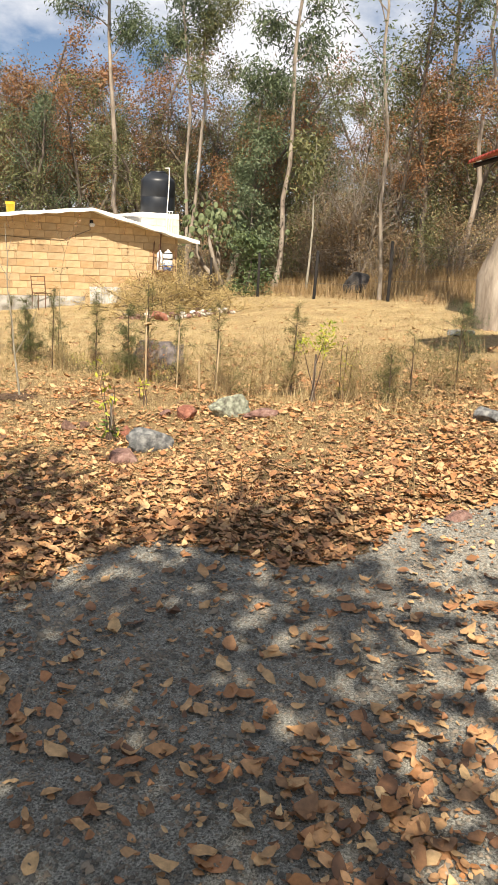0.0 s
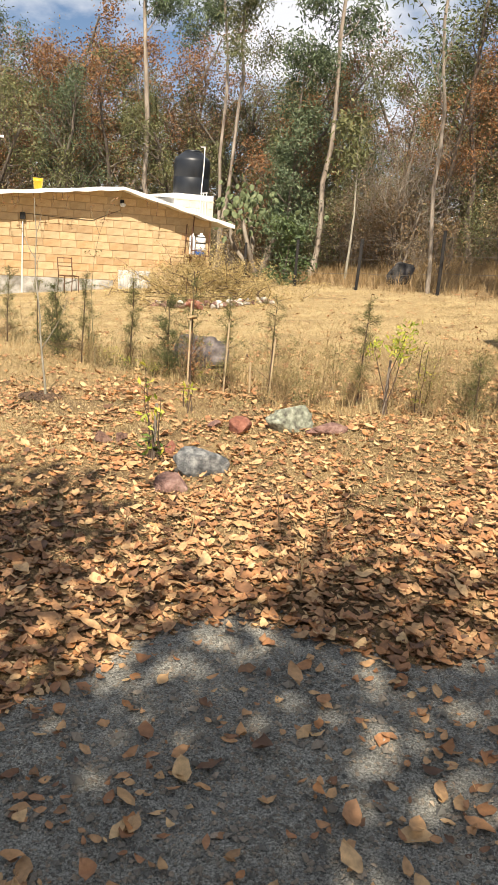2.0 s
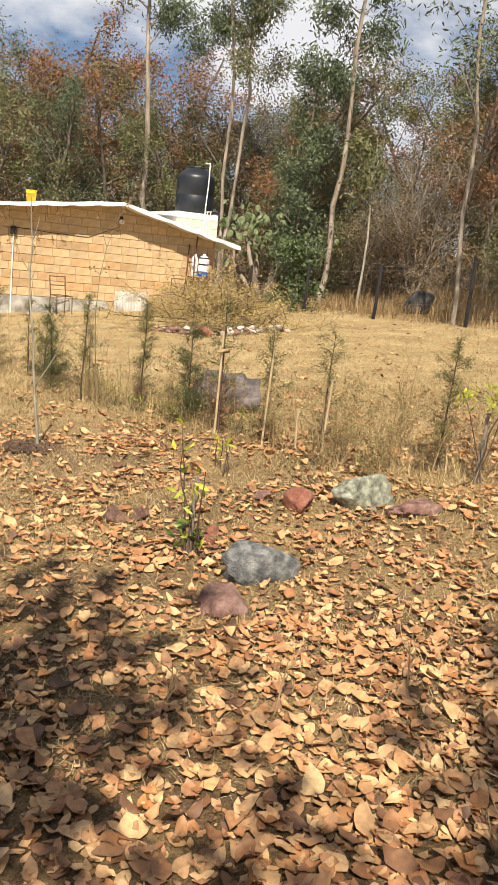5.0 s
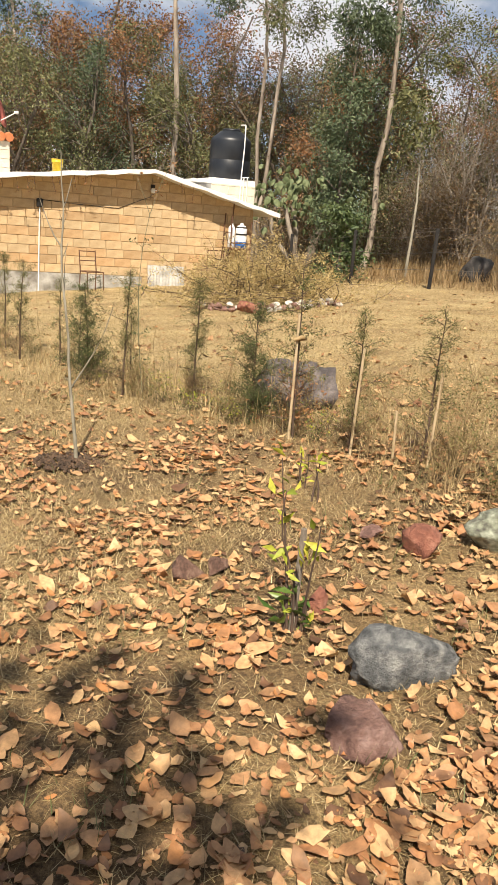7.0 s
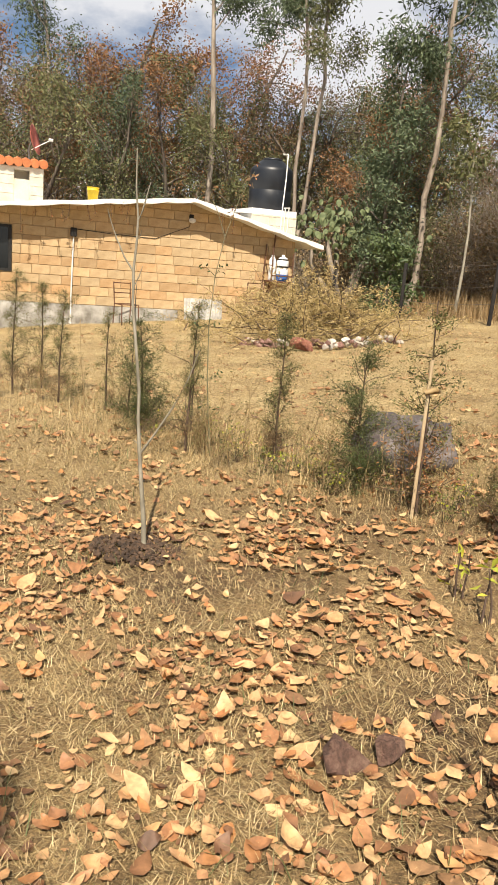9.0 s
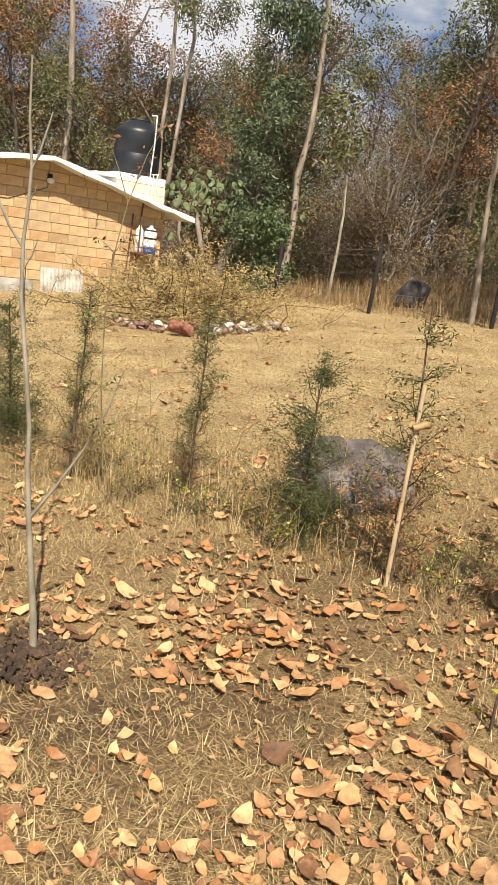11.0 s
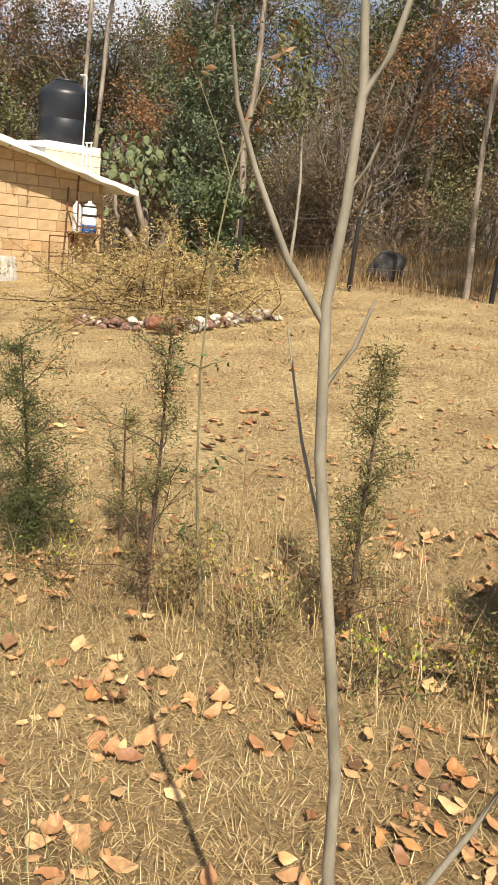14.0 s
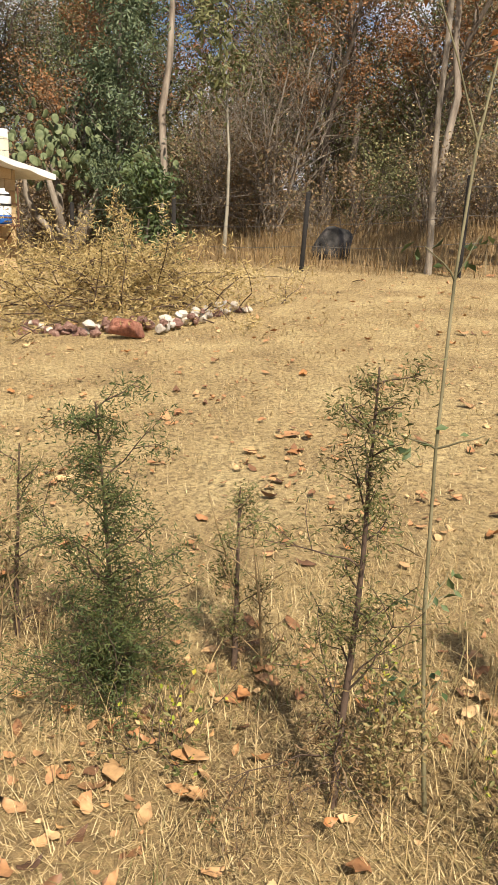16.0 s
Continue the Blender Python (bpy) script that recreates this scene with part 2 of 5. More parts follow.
# ---------------------------------------------------------------- ground
def ground_material():
    m, nt, p = nodes_of("dry_lawn_and_gravel")
    soil = ramp(nt, noise_tex(nt, 1.1, 6), [(0.12, 0.076, 0.038), (0.24, 0.165, 0.082), (0.38, 0.28, 0.143)], [0.32, 0.5, 0.66])
    blades = ramp(nt, noise_tex(nt, 55, 6, 0.75), [(0.30, 0.25, 0.19), (1.25, 1.2, 1.1)], [0.36, 0.6])
    soil = mix(nt, 0.85, soil, blades, "MULTIPLY")
    for fibre in ((120, 240, 60), (210, 95, 60)):
        soil = mix(nt, 0.5, soil, ramp(nt, noise_tex(nt, 1.0, 6, 0.75, fibre), [(0.42, 0.38, 0.33), (1.38, 1.36, 1.3)], [0.40, 0.60]), "MULTIPLY")
    grit = ramp(nt, noise_tex(nt, 130, 4, 0.8), [(0.06, 0.06, 0.053), (0.31, 0.305, 0.268), (0.62, 0.605, 0.54)], [0.36, 0.5, 0.66])
    grit = mix(nt, 0.5, grit, ramp(nt, noise_tex(nt, 2.3, 4), [(0.55, 0.54, 0.53), (1.15, 1.12, 1.06)], [0.35, 0.65]), "MULTIPLY")
    at = nt.nodes.new("ShaderNodeAttribute")
    at.attribute_name = "gravel"
    add = nt.nodes.new("ShaderNodeMath")
    add.operation = "ADD"
    nt.links.new(at.outputs["Fac"], add.inputs[0])
    nt.links.new(noise_tex(nt, 7, 6, 0.7), add.inputs[1])
    cut = ramp(nt, add.outputs[0], [(0, 0, 0), (1, 1, 1)], [0.92, 1.08])
    thatch = ramp(nt, noise_tex(nt, 1.7, 6), [(0.24, 0.17, 0.083), (0.36, 0.27, 0.135), (0.47, 0.375, 0.20)], [0.30, 0.5, 0.70])
    thatch = mix(nt, 0.75, thatch, ramp(nt, noise_tex(nt, 34, 7, 0.8), [(0.30, 0.26, 0.20), (1.45, 1.42, 1.32)], [0.40, 0.58]), "MULTIPLY")
    lawn = nt.nodes.new("ShaderNodeAttribute")
    lawn.attribute_name = "lawn"
    soil = mix(nt, lawn.outputs["Fac"], soil, thatch)
    nt.links.new(mix(nt, cut, soil, grit), p.inputs["Base Color"])
    p.inputs["Roughness"].default_value = 0.95
    bump(nt, p, noise_tex(nt, 70, 6, 0.75), 0.9, 0.02)
    return m


def spaced(lo, hi, step, far):
    inner = np.arange(lo, hi + step / 2, step)
    out, s = [], step
    grow = []
    while s < far:
        s *= 1.22
        grow.append(s)
    g = np.cumsum(grow)
    return np.concatenate([(lo - g)[::-1], inner, hi + g])


def build_ground():
    xs, ys = spaced(-5.5, 4.5, 0.09, 160), spaced(-0.5, 19, 0.09, 160)
    X, Y = np.meshgrid(xs, ys)
    Z = ground_z(X, Y)
    near = (np.abs(X) < 14) & (Y < 34) & (Y > -6)
    for i, (amp, freq) in enumerate(((0.018, 0.9), (0.012, 2.3), (0.006, 6.1))):
        Z = Z + near * amp * np.sin(freq * X * 1.7 + i * 2 + 0.6 * np.sin(freq * Y)) * np.sin(freq * Y * 1.5 + i + 0.5 * np.sin(freq * X * 1.3))
    geo = Geo()
    nx, ny = len(xs), len(ys)
    i, j = np.meshgrid(np.arange(ny - 1), np.arange(nx - 1), indexing="ij")
    a = i * nx + j
    geo.add(np.stack([X, Y, Z], -1).reshape(-1, 3), np.stack([a, a + 1, a + nx + 1, a + nx], -1).reshape(-1, 4))
    me = geo.mesh("ground", ground_material())
    att = me.attributes.new("gravel", "FLOAT", "POINT")
    g = np.clip(0.5 + (gravel_edge(np.clip(X, -7, 7)) - Y) * 2.2, 0, 1)
    att.data.foreach_set("value", g.ravel().astype(np.float32))
    lawn = me.attributes.new("lawn", "FLOAT", "POINT")
    wood = np.clip(((X - 2.65) * 0.854 + (Y - 16.65) * 0.52) / 1.5, 0, 1)
    lawn.data.foreach_set("value", (np.clip((Y - 7.5) / 4.0, 0, 1) * (1 - wood)).ravel().astype(np.float32))
    tagged(new("ground", me), "dry straw-coloured lawn meeting a grey gravel drive", "ground", kind="structure")


build_ground()


# ---------------------------------------------------------------- house
M_BLOCK = surface("ochre_block", [(0.42, 0.30, 0.165), (0.52, 0.385, 0.22), (0.60, 0.465, 0.285)], 3.5, 45, 0.9, 0, 0.5, 0.006, None, "object", 0.16)
M_BLOCKORANGE = surface("orange_block", [(0.38, 0.245, 0.12), (0.47, 0.32, 0.168), (0.55, 0.40, 0.23)], 3.5, 45, 0.9, 0, 0.5, 0.006, None, "object", 0.22)
M_MORTAR = surface("ochre_mortar", [(0.38, 0.27, 0.145), (0.48, 0.355, 0.20)], 4, 60, 0.95)
M_PLINTH = surface("whitewashed_plinth", [(0.18, 0.165, 0.14), (0.36, 0.345, 0.31), (0.52, 0.50, 0.46)], 3, 40, 0.9)
M_WHITE = surface("white_roof_edge", [(0.66, 0.65, 0.62), (0.80, 0.79, 0.77)], 3, 40, 0.7)
M_CREAM = surface("cream_block", [(0.55, 0.50, 0.39), (0.67, 0.63, 0.52)], 4, 50, 0.85, 0, 0.3, 0.004, None, "object", 0.1)
M_CLAY = surface("orange_clay", [(0.42, 0.13, 0.045), (0.58, 0.20, 0.07)], 5, 50, 0.75)
M_RUSTY = surface("rusty_steel", [(0.10, 0.05, 0.03), (0.20, 0.10, 0.06)], 12, 90, 0.7, 0.4)
M_BLACKIRON = surface("black_iron", [(0.012, 0.012, 0.012), (0.03, 0.028, 0.026)], 10, 80, 0.6, 0.3)
M_PVC = surface("white_pvc", [(0.68, 0.66, 0.61), (0.78, 0.77, 0.74)], 4, 60, 0.45)
M_TANK = surface("black_polyethylene", [(0.008, 0.010, 0.014), (0.016, 0.019, 0.025)], 2, 60, 0.42, 0, 0.1)
M_YELLOW = surface("yellow_plastic", [(0.72, 0.50, 0.02), (0.80, 0.58, 0.03)], 4, 60, 0.4, 0, 0.1)
M_BLUE = surface("blue_plastic", [(0.02, 0.12, 0.48), (0.03, 0.17, 0.58)], 4, 60, 0.35, 0, 0.1)
M_JUGWHITE = surface("white_plastic", [(0.72, 0.74, 0.76), (0.80, 0.81, 0.82)], 4, 60, 0.4, 0, 0.1)
M_GLASS = nodes_of("dark_glass")[0]
M_GLASS.node_tree.nodes["Principled BSDF"].inputs["Base Color"].default_value = (0.012, 0.014, 0.016, 1)
M_GLASS.node_tree.nodes["Principled BSDF"].inputs["Roughness"].default_value = 0.08
M_DISH = surface("faded_red_dish", [(0.42, 0.10, 0.075), (0.52, 0.16, 0.12)], 5, 60, 0.55)
M_REDROOF = surface("red_sheet", [(0.30, 0.035, 0.02), (0.42, 0.06, 0.035)], 5, 60, 0.5)
M_WIRE = surface("galvanised_wire", [(0.12, 0.11, 0.10), (0.20, 0.18, 0.16)], 20, 90, 0.5, 0.6, 0)

HOUSE = pose(-2.33, 22.8, 0, 0, 0, 25.47)
LEFT, DEPTH = -9.0, 4.2
RIDGE_U = -2.6


def roof_z(u):
    return 2.40 - (RIDGE_U - u) * 0.115 if u < RIDGE_U else 2.40 - (u - RIDGE_U) * 0.235


def house():
    base = thing("house", HOUSE, "single-storey ochre concrete-block house with white-edged low roof", "house")
    # front wall core of mortar, with a window through it
    geo = Geo()
    cuts = [LEFT, -7.3, -6.26, RIDGE_U, 0.0]
    for a, b in zip(cuts, cuts[1:]):
        for lo, hi in (((-0.6, 0.69), (1.61, None)) if a == -7.3 else ((-0.6, None),)):
            za, zb = (roof_z(a), roof_z(b)) if hi is None else (hi, hi)
            v = [(a, 0.012, lo), (b, 0.012, lo), (b, 0.16, lo), (a, 0.16, lo), (a, 0.012, za), (b, 0.012, zb), (b, 0.16, zb), (a, 0.16, za)]
            geo.add(v, [(0, 3, 2, 1), (4, 5, 6, 7), (0, 1, 5, 4), (1, 2, 6, 5), (2, 3, 7, 6), (3, 0, 4, 7)])
    wall = part("front_wall", geo, M_MORTAR, base, smooth=False)
    # blocks, course by course
    L, H, J = 0.40, 0.192, 0.008
    cache = {}
    z, course = 0.10, 0
    while z < 2.35:
        u = LEFT + (0.2 if course % 2 else 0.0)
        while u < -0.01:
            step = L * (0.92, 1.0, 1.13)[int(rng.integers(0, 3))]
            a, b = u + J / 2, min(u + step, 0.0) - J / 2
            u += step
            za, zb = min(z + H - J, roof_z(a) - 0.01), min(z + H - J, roof_z(b) - 0.01)
            if b - a < 0.06 or min(za, zb) - z < 0.03:
                continue
            if a < -6.26 and b > -7.3 and za > 0.69 and z < 1.61:
                if a < -7.3:
                    b = -7.31
                elif b > -6.26:
                    a = -6.25
                else:
                    continue
                if b - a < 0.05:
                    continue
            jut = float(rng.uniform(0.0, 0.006))
            tone = M_BLOCKORANGE if course in (1, 2, 4, 6) and rng.random() < 0.6 else M_BLOCK
            key = (round(b - a, 3), round(za - z, 3), round(zb - z, 3), tone.name)
            if key not in cache:
                w, ha, hb = b - a, za - z, zb - z
                c = 0.006
                g = Geo()
                g.add([(0, 0.014, 0), (w, 0.014, 0), (w, 0.014, hb), (0, 0.014, ha), (c, 0, c), (w - c, 0, c), (w - c, 0, hb - c), (c, 0, ha - c)],
                      [(4, 5, 6, 7), (0, 1, 5, 4), (1, 2, 6, 5), (2, 3, 7, 6), (3, 0, 4, 7)])
                cache[key] = g.mesh("brick", tone, False)
            ob = part("brick", cache[key], tone, wall)
            ob.location = (a, -jut, z)
        z += H
        course += 1
    # side and back walls
    for name, lo, hi in (("side_wall", (-0.16, 0.163, -0.6), (0.0, DEPTH, 1.72)), ("side_wall", (LEFT, 0.163, -0.6), (LEFT + 0.16, DEPTH, 1.62)), ("back_wall", (LEFT, DEPTH + 0.003, -0.6), (0.0, DEPTH + 0.16, 1.62))):
        g = Geo()
        g.box(lo, hi)
        part(name, g, M_BLOCK, base, smooth=False)
    g = Geo()
    g.box((LEFT, -0.05, -0.6), (-2.72, 0.010, 0.09))
    part("plinth", g, M_PLINTH, base, "rough whitewashed stone plinth", False)
    # roof: two slabs with a thick white edge
    for u0, u1 in ((LEFT - 0.5, RIDGE_U), (RIDGE_U, 0.50)):
        g = Geo()
        n = 60
        us = np.linspace(u0, u1, n)
        top = [roof_z(u) + 0.075 + 0.008 * math.sin(u * 5.3) for u in us]
        low = [roof_z(u) + 0.002 for u in us]
        drip = [z - 0.028 * abs(math.sin(u * 4.1 + 0.8 * math.sin(u * 1.7))) for u, z in zip(us, low)]
        v = [(u, y, z) for row, y in ((drip, -0.48), (top, -0.48), (top, DEPTH + 0.5), (low, DEPTH + 0.5)) for u, z in zip(us, row)]
        f = [(r * n + k, r * n + k + 1, ((r + 1) % 4) * n + k + 1, ((r + 1) % 4) * n + k) for r in range(4) for k in range(n - 1)]
        g.add(v, f + [(0, n, 2 * n, 3 * n), (n - 1, 4 * n - 1, 3 * n - 1, 2 * n - 1)])
        part("roof", g, M_WHITE, base, "whitewashed concrete roof slab", False)
    # window
    win = Geo()
    for lo, hi in (((-7.3, -0.02, 0.69), (-7.24, 0.06, 1.61)), ((-6.32, -0.02, 0.69), (-6.26, 0.06, 1.61)), ((-7.24, -0.02, 0.69), (-6.32, 0.06, 0.74)), ((-7.24, -0.02, 1.56), (-6.32, 0.06, 1.61)), ((-6.8, -0.015, 0.74), (-6.77, 0.05, 1.56))):
        win.box(lo, hi)
    w = part("window", win, M_BLACKIRON, base, "black iron window frame", False)
    for a, b in ((-7.24, -6.8), (-6.77, -6.32)):
        g = Geo()
        g.box((a, 0.02, 0.74), (b, 0.028, 1.56))
        part("pane", g, M_GLASS, w, smooth=False)
    # chimney with a clay cap and vents
    g = Geo()
    for lo, hi in (((-6.75, 1.3, 2.0), (-6.13, 1.9, 2.86)), ((-5.81, 1.3, 2.0), (-5.52, 1.9, 2.86)), ((-6.13, 1.303, 2.0), (-5.81, 1.9, 2.6)), ((-6.13, 1.303, 2.79), (-5.81, 1.9, 2.86)), ((-6.13, 1.6, 2.6), (-5.81, 1.9, 2.79))):
        g.box(lo, hi)
    ch = part("chimney", g, M_CREAM, base, "cream block chimney with dark vent", False)
    for r, z in enumerate((2.1, 2.29, 2.48, 2.67)):
        for a, b in ((-6.745, -6.44), (-6.43, -6.135), (-5.805, -5.525)):
            part("brick", bevel_box("brick", (a, 1.288, z), (b, 1.299, z + 0.18), M_CREAM, 0.004), M_CREAM, ch)
    cap = Geo()
    us = np.linspace(-6.85, -5.44, 9)
    for a, b in zip(us, us[1:]):
        pts = [((a + b) / 2, 1.18 + 0.1 * k, 2.93 + 0.05 * math.sin(math.pi * k / 8)) for k in range(9)]
        cap.tube(pts, [0.095] * 9, 8)
    part("chimney_cap", cap, M_CLAY, ch, "orange clay tile cap")
    # conduit with its meter box
    g = Geo()
    g.tube([(-5.03, -0.03, 1.50), (-5.05, -0.03, 0.5), (-5.06, -0.06, -0.4)], [0.017] * 3, 8)
    part("conduit", g, M_PVC, base, "white plastic conduit pipe")
    part("meter_box", bevel_box("meter_box", (-5.1, -0.09, 1.48), (-4.97, -0.008, 1.66), M_BLACKIRON, 0.015), M_BLACKIRON, base, "dark electric meter box")
    g = Geo()
    g.tube([(-5.0, -0.012, 1.64), (-4.2, -0.012, 1.60), (-3.3, -0.012, 1.585), (-2.55, -0.012, 1.9), (-2.5, -0.012, 2.1)], [0.006] * 5, 5)
    part("cable", g, M_BLACKIRON, base)
    # downpipes near the corner
    for u, z0, z1 in ((-0.60, 0.7, 1.95), (-0.80, 0.2, 1.68)):
        g = Geo()
        g.tube([(u, -0.04, z0), (u + 0.05, -0.04, (z0 + z1) / 2), (u + 0.08, -0.04, z1)], [0.016] * 3, 6)
        part("downpipe", g, M_RUSTY, base, "thin rusty pipe")
    return base


house_thing = house()


def placed(u, v, z):
    return HOUSE @ Matrix.Translation((u, v, z))


def water_tank():
    t = thing("water_tank", placed(-0.15, 1.45, 2.50), "black plastic rooftop water tank on a white block base", "water tank")
    g = Geo()
    lathe(g, [(0, 0), (0.49, 0), (0.515, 0.03), (0.515, 0.46), (0.509, 0.47), (0.515, 0.48), (0.515, 0.90), (0.505, 0.95), (0.48, 0.985), (0.27, 1.16), (0.22, 1.17)], 40)
    part("tank_body", g, M_TANK, t)
    g = Geo()
    lathe(g, [(0.22, 1.16), (0.235, 1.16), (0.235, 1.20), (0.21, 1.215), (0, 1.22)], 28)
    part("lid", g, M_TANK, t)
    g = Geo()
    g.tube([(0.02, -0.80, -0.6), (0.06, -0.72, 0.1), (0.14, -0.60, 0.75), (0.17, -0.52, 1.28), (0.17, -0.3, 1.30)], [0.016] * 5, 8)
    g.tube([(0.17, -0.52, 1.29), (0.05, -0.5, 1.28)], [0.015] * 2, 6)
    part("supply_pipe", g, M_PVC, t, "white plastic supply pipe")
    g = Geo()
    for dx in (0.10, 0.19):
        g.tube([(dx, -0.80, -0.55), (dx, -0.80, 0.06)], [0.014] * 2, 6)
    g.tube([(0.06, -0.80, 0.05), (0.22, -0.80, 0.07)], [0.014] * 2, 6)
    part("valve_pipe", g, M_PVC, t, "white plastic valve pipes")
    b = thing("tank_base", placed(0, 0, 0), "whitewashed block base carrying the water tank", "tank base")
    g = Geo()
    g.box((-0.86, 0.712, 1.85), (0.28, 2.2, 2.36))
    part("core", g, M_WHITE, b, smooth=False)
    for row, z in enumerate((1.74, 1.935, 2.13, 2.325)):
        edges = [-0.87, -0.62, -0.22, 0.18, 0.285] if row % 2 else [-0.87, -0.42, -0.02, 0.285]
        for a, c in zip(edges, edges[1:]):
            part("brick", bevel_box("brick", (a + 0.004, 0.695, z + 0.004), (c - 0.004, 0.711, min(z + 0.191, 2.36)), M_CREAM, 0.005), M_CREAM, b)
    g = Geo()
    g.box((-1.34, 0.70, 2.363), (-0.2, 2.3, 2.43))
    g.box((-0.199, 0.70, 2.363), (0.27, 2.3, 2.498))
    g.box((-0.86, 0.72, 2.431), (-0.2, 2.3, 2.497))
    part("slab", g, M_WHITE, b, smooth=False)


water_tank()


def bucket():
    t = thing("bucket", placed(-4.65, 0.05, roof_z(-4.65) + 0.075), "yellow plastic bucket standing on the roof", "bucket")
    g = Geo()
    lathe(g, [(0, 0), (0.10, 0), (0.118, 0.19), (0.128, 0.19), (0.128, 0.215), (0.118, 0.215), (0.125, 0.25), (0.132, 0.255), (0.132, 0.262), (0.12, 0.262), (0.10, 0.02), (0, 0.02)], 28)
    part("bucket_body", g, M_YELLOW, t)
    g = Geo()
    g.tube([(0.135 * math.cos(a), -0.02 - 0.03 * math.sin(a), 0.22 - 0.10 * math.sin(a)) for a in np.linspace(0, math.pi, 9)], [0.004] * 9, 5)
    part("handle", g, M_WIRE, t)


bucket()


def jug_and_shelf():
    s = thing("wall_shelf", placed(-0.44, 0, 0.89), "rusty steel wall shelf with an upright frame", "shelf")
    part("board", bevel_box("board", (-0.27, -0.42, -0.03), (0.27, -0.012, 0.0), M_RUSTY, 0.006), M_RUSTY, s)
    for dx in (-0.25, 0.25):
        g = Geo()
        g.box((dx - 0.012, -0.41, 0.0), (dx + 0.012, -0.386, 0.62 + 0.1 * (dx < 0)))
        g.box((dx - 0.012, -0.385, 0.33), (dx + 0.012, -0.012, 0.35))
        part("post", g, M_RUSTY, s, smooth=False)
    part("rail", bevel_box("rail", (-0.237, -0.408, 0.10), (0.237, -0.39, 0.13), M_RUSTY, 0.003), M_RUSTY, s)
    for dx in (-0.2, 0.2):
        g = Geo()
        g.tube([(dx, -0.36, -0.03), (dx, -0.012, -0.30)], [0.012] * 2, 6)
        part("bracket", g, M_RUSTY, s)
    j = thing("water_jug", placed(-0.36, -0.21, 0.892), "white and blue water jug on the wall shelf", "jug")
    g = Geo()
    lathe(g, [(0, 0), (0.12, 0.0), (0.135, 0.02), (0.135, 0.15)], 28)
    part("jug_base", g, M_BLUE, j, "blue lower part")
    g = Geo()
    lathe(g, [(0.135, 0.151), (0.135, 0.27), (0.125, 0.285), (0.135, 0.30), (0.135, 0.44), (0.10, 0.51), (0.04, 0.54), (0.035, 0.58), (0, 0.58)], 28)
    part("jug_body", g, M_JUGWHITE, j, "white body")
    for z in (0.30, 0.47):
        g = Geo()
        lathe(g, [(0.137, z), (0.139, z + 0.01), (0.137, z + 0.035)] if z < 0.4 else [(0.126, z - 0.01), (0.115, z + 0.025)], 28)
        part("band", g, M_BLACKIRON, j, "dark band")
    c = thing("water_jug", placed(-0.58, -0.13, 0.892), "plain white water canister on the wall shelf", "jug")
    g = Geo()
    lathe(g, [(0, 0), (0.07, 0.0), (0.08, 0.02), (0.08, 0.46), (0.03, 0.53), (0.03, 0.56), (0, 0.56)], 20)
    part("jug_body", g, M_JUGWHITE, c)


jug_and_shelf()


def wall_lamp():
    t = thing("wall_lamp", placed(-2.52, 0, 2.0), "white outdoor lamp fixed under the eave", "lamp")
    part("back_plate", bevel_box("back_plate", (-0.05, -0.03, 0.04), (0.05, -0.002, 0.16), M_BLACKIRON, 0.008), M_BLACKIRON, t)
    g = Geo()
    lathe(g, [(0, 0.0), (0.05, 0.01), (0.075, 0.05), (0.07, 0.09), (0.03, 0.11), (0, 0.11)], 20)
    o = part("shade", g, M_WHITE, t, "white glass shade")
    o.location = (0, -0.10, -0.03)
    g = Geo()
    g.tube([(0, -0.02, 0.10), (0, -0.10, 0.12), (0, -0.10, 0.07)], [0.012] * 3, 6)
    part("arm", g, M_BLACKIRON, t)


wall_lamp()


def dish():
    t = thing("satellite_dish", placed(-5.75, 2.2, 2.9), "faded red satellite dish behind the chimney", "satellite dish")
    g = Geo()
    lathe(g, [(0, 0), (0.12, 0.012), (0.24, 0.045), (0.33, 0.085), (0.335, 0.09), (0.24, 0.053), (0.12, 0.02), (0, 0.008)], 32)
    o = part("reflector", g, M_DISH, t)
    o.matrix_local = pose(0.05, 0, 0.62, 20, 76, 0)
    g = Geo()
    g.tube([(0, 0, -0.9), (0, 0, 0.45), (0.05, 0, 0.6)], [0.022] * 3, 8)
    part("mast", g, M_WIRE, t)
    g = Geo()
    g.tube([(0.05, 0, 0.42), (0.45, -0.02, 0.66)], [0.012] * 2, 6)
    g.box((0.42, -0.05, 0.64), (0.52, 0.01, 0.70))
    part("feed_arm", g, M_PVC, t)


dish()


# ---------------------------------------------------------------- trees
def unit(v):
    v = np.asarray(v, float)
    return v / (np.linalg.norm(v) + 1e-9)


def limb(r, start, way, length, n=5, wander=0.18, lift=0.0):
    pts, d = [np.asarray(start, float)], unit(way)
    for _ in range(n):
        d = unit(d + r.normal(0, wander, 3) + np.array([0, 0, lift]))
        pts.append(pts[-1] + d * length / n)
    return np.array(pts)


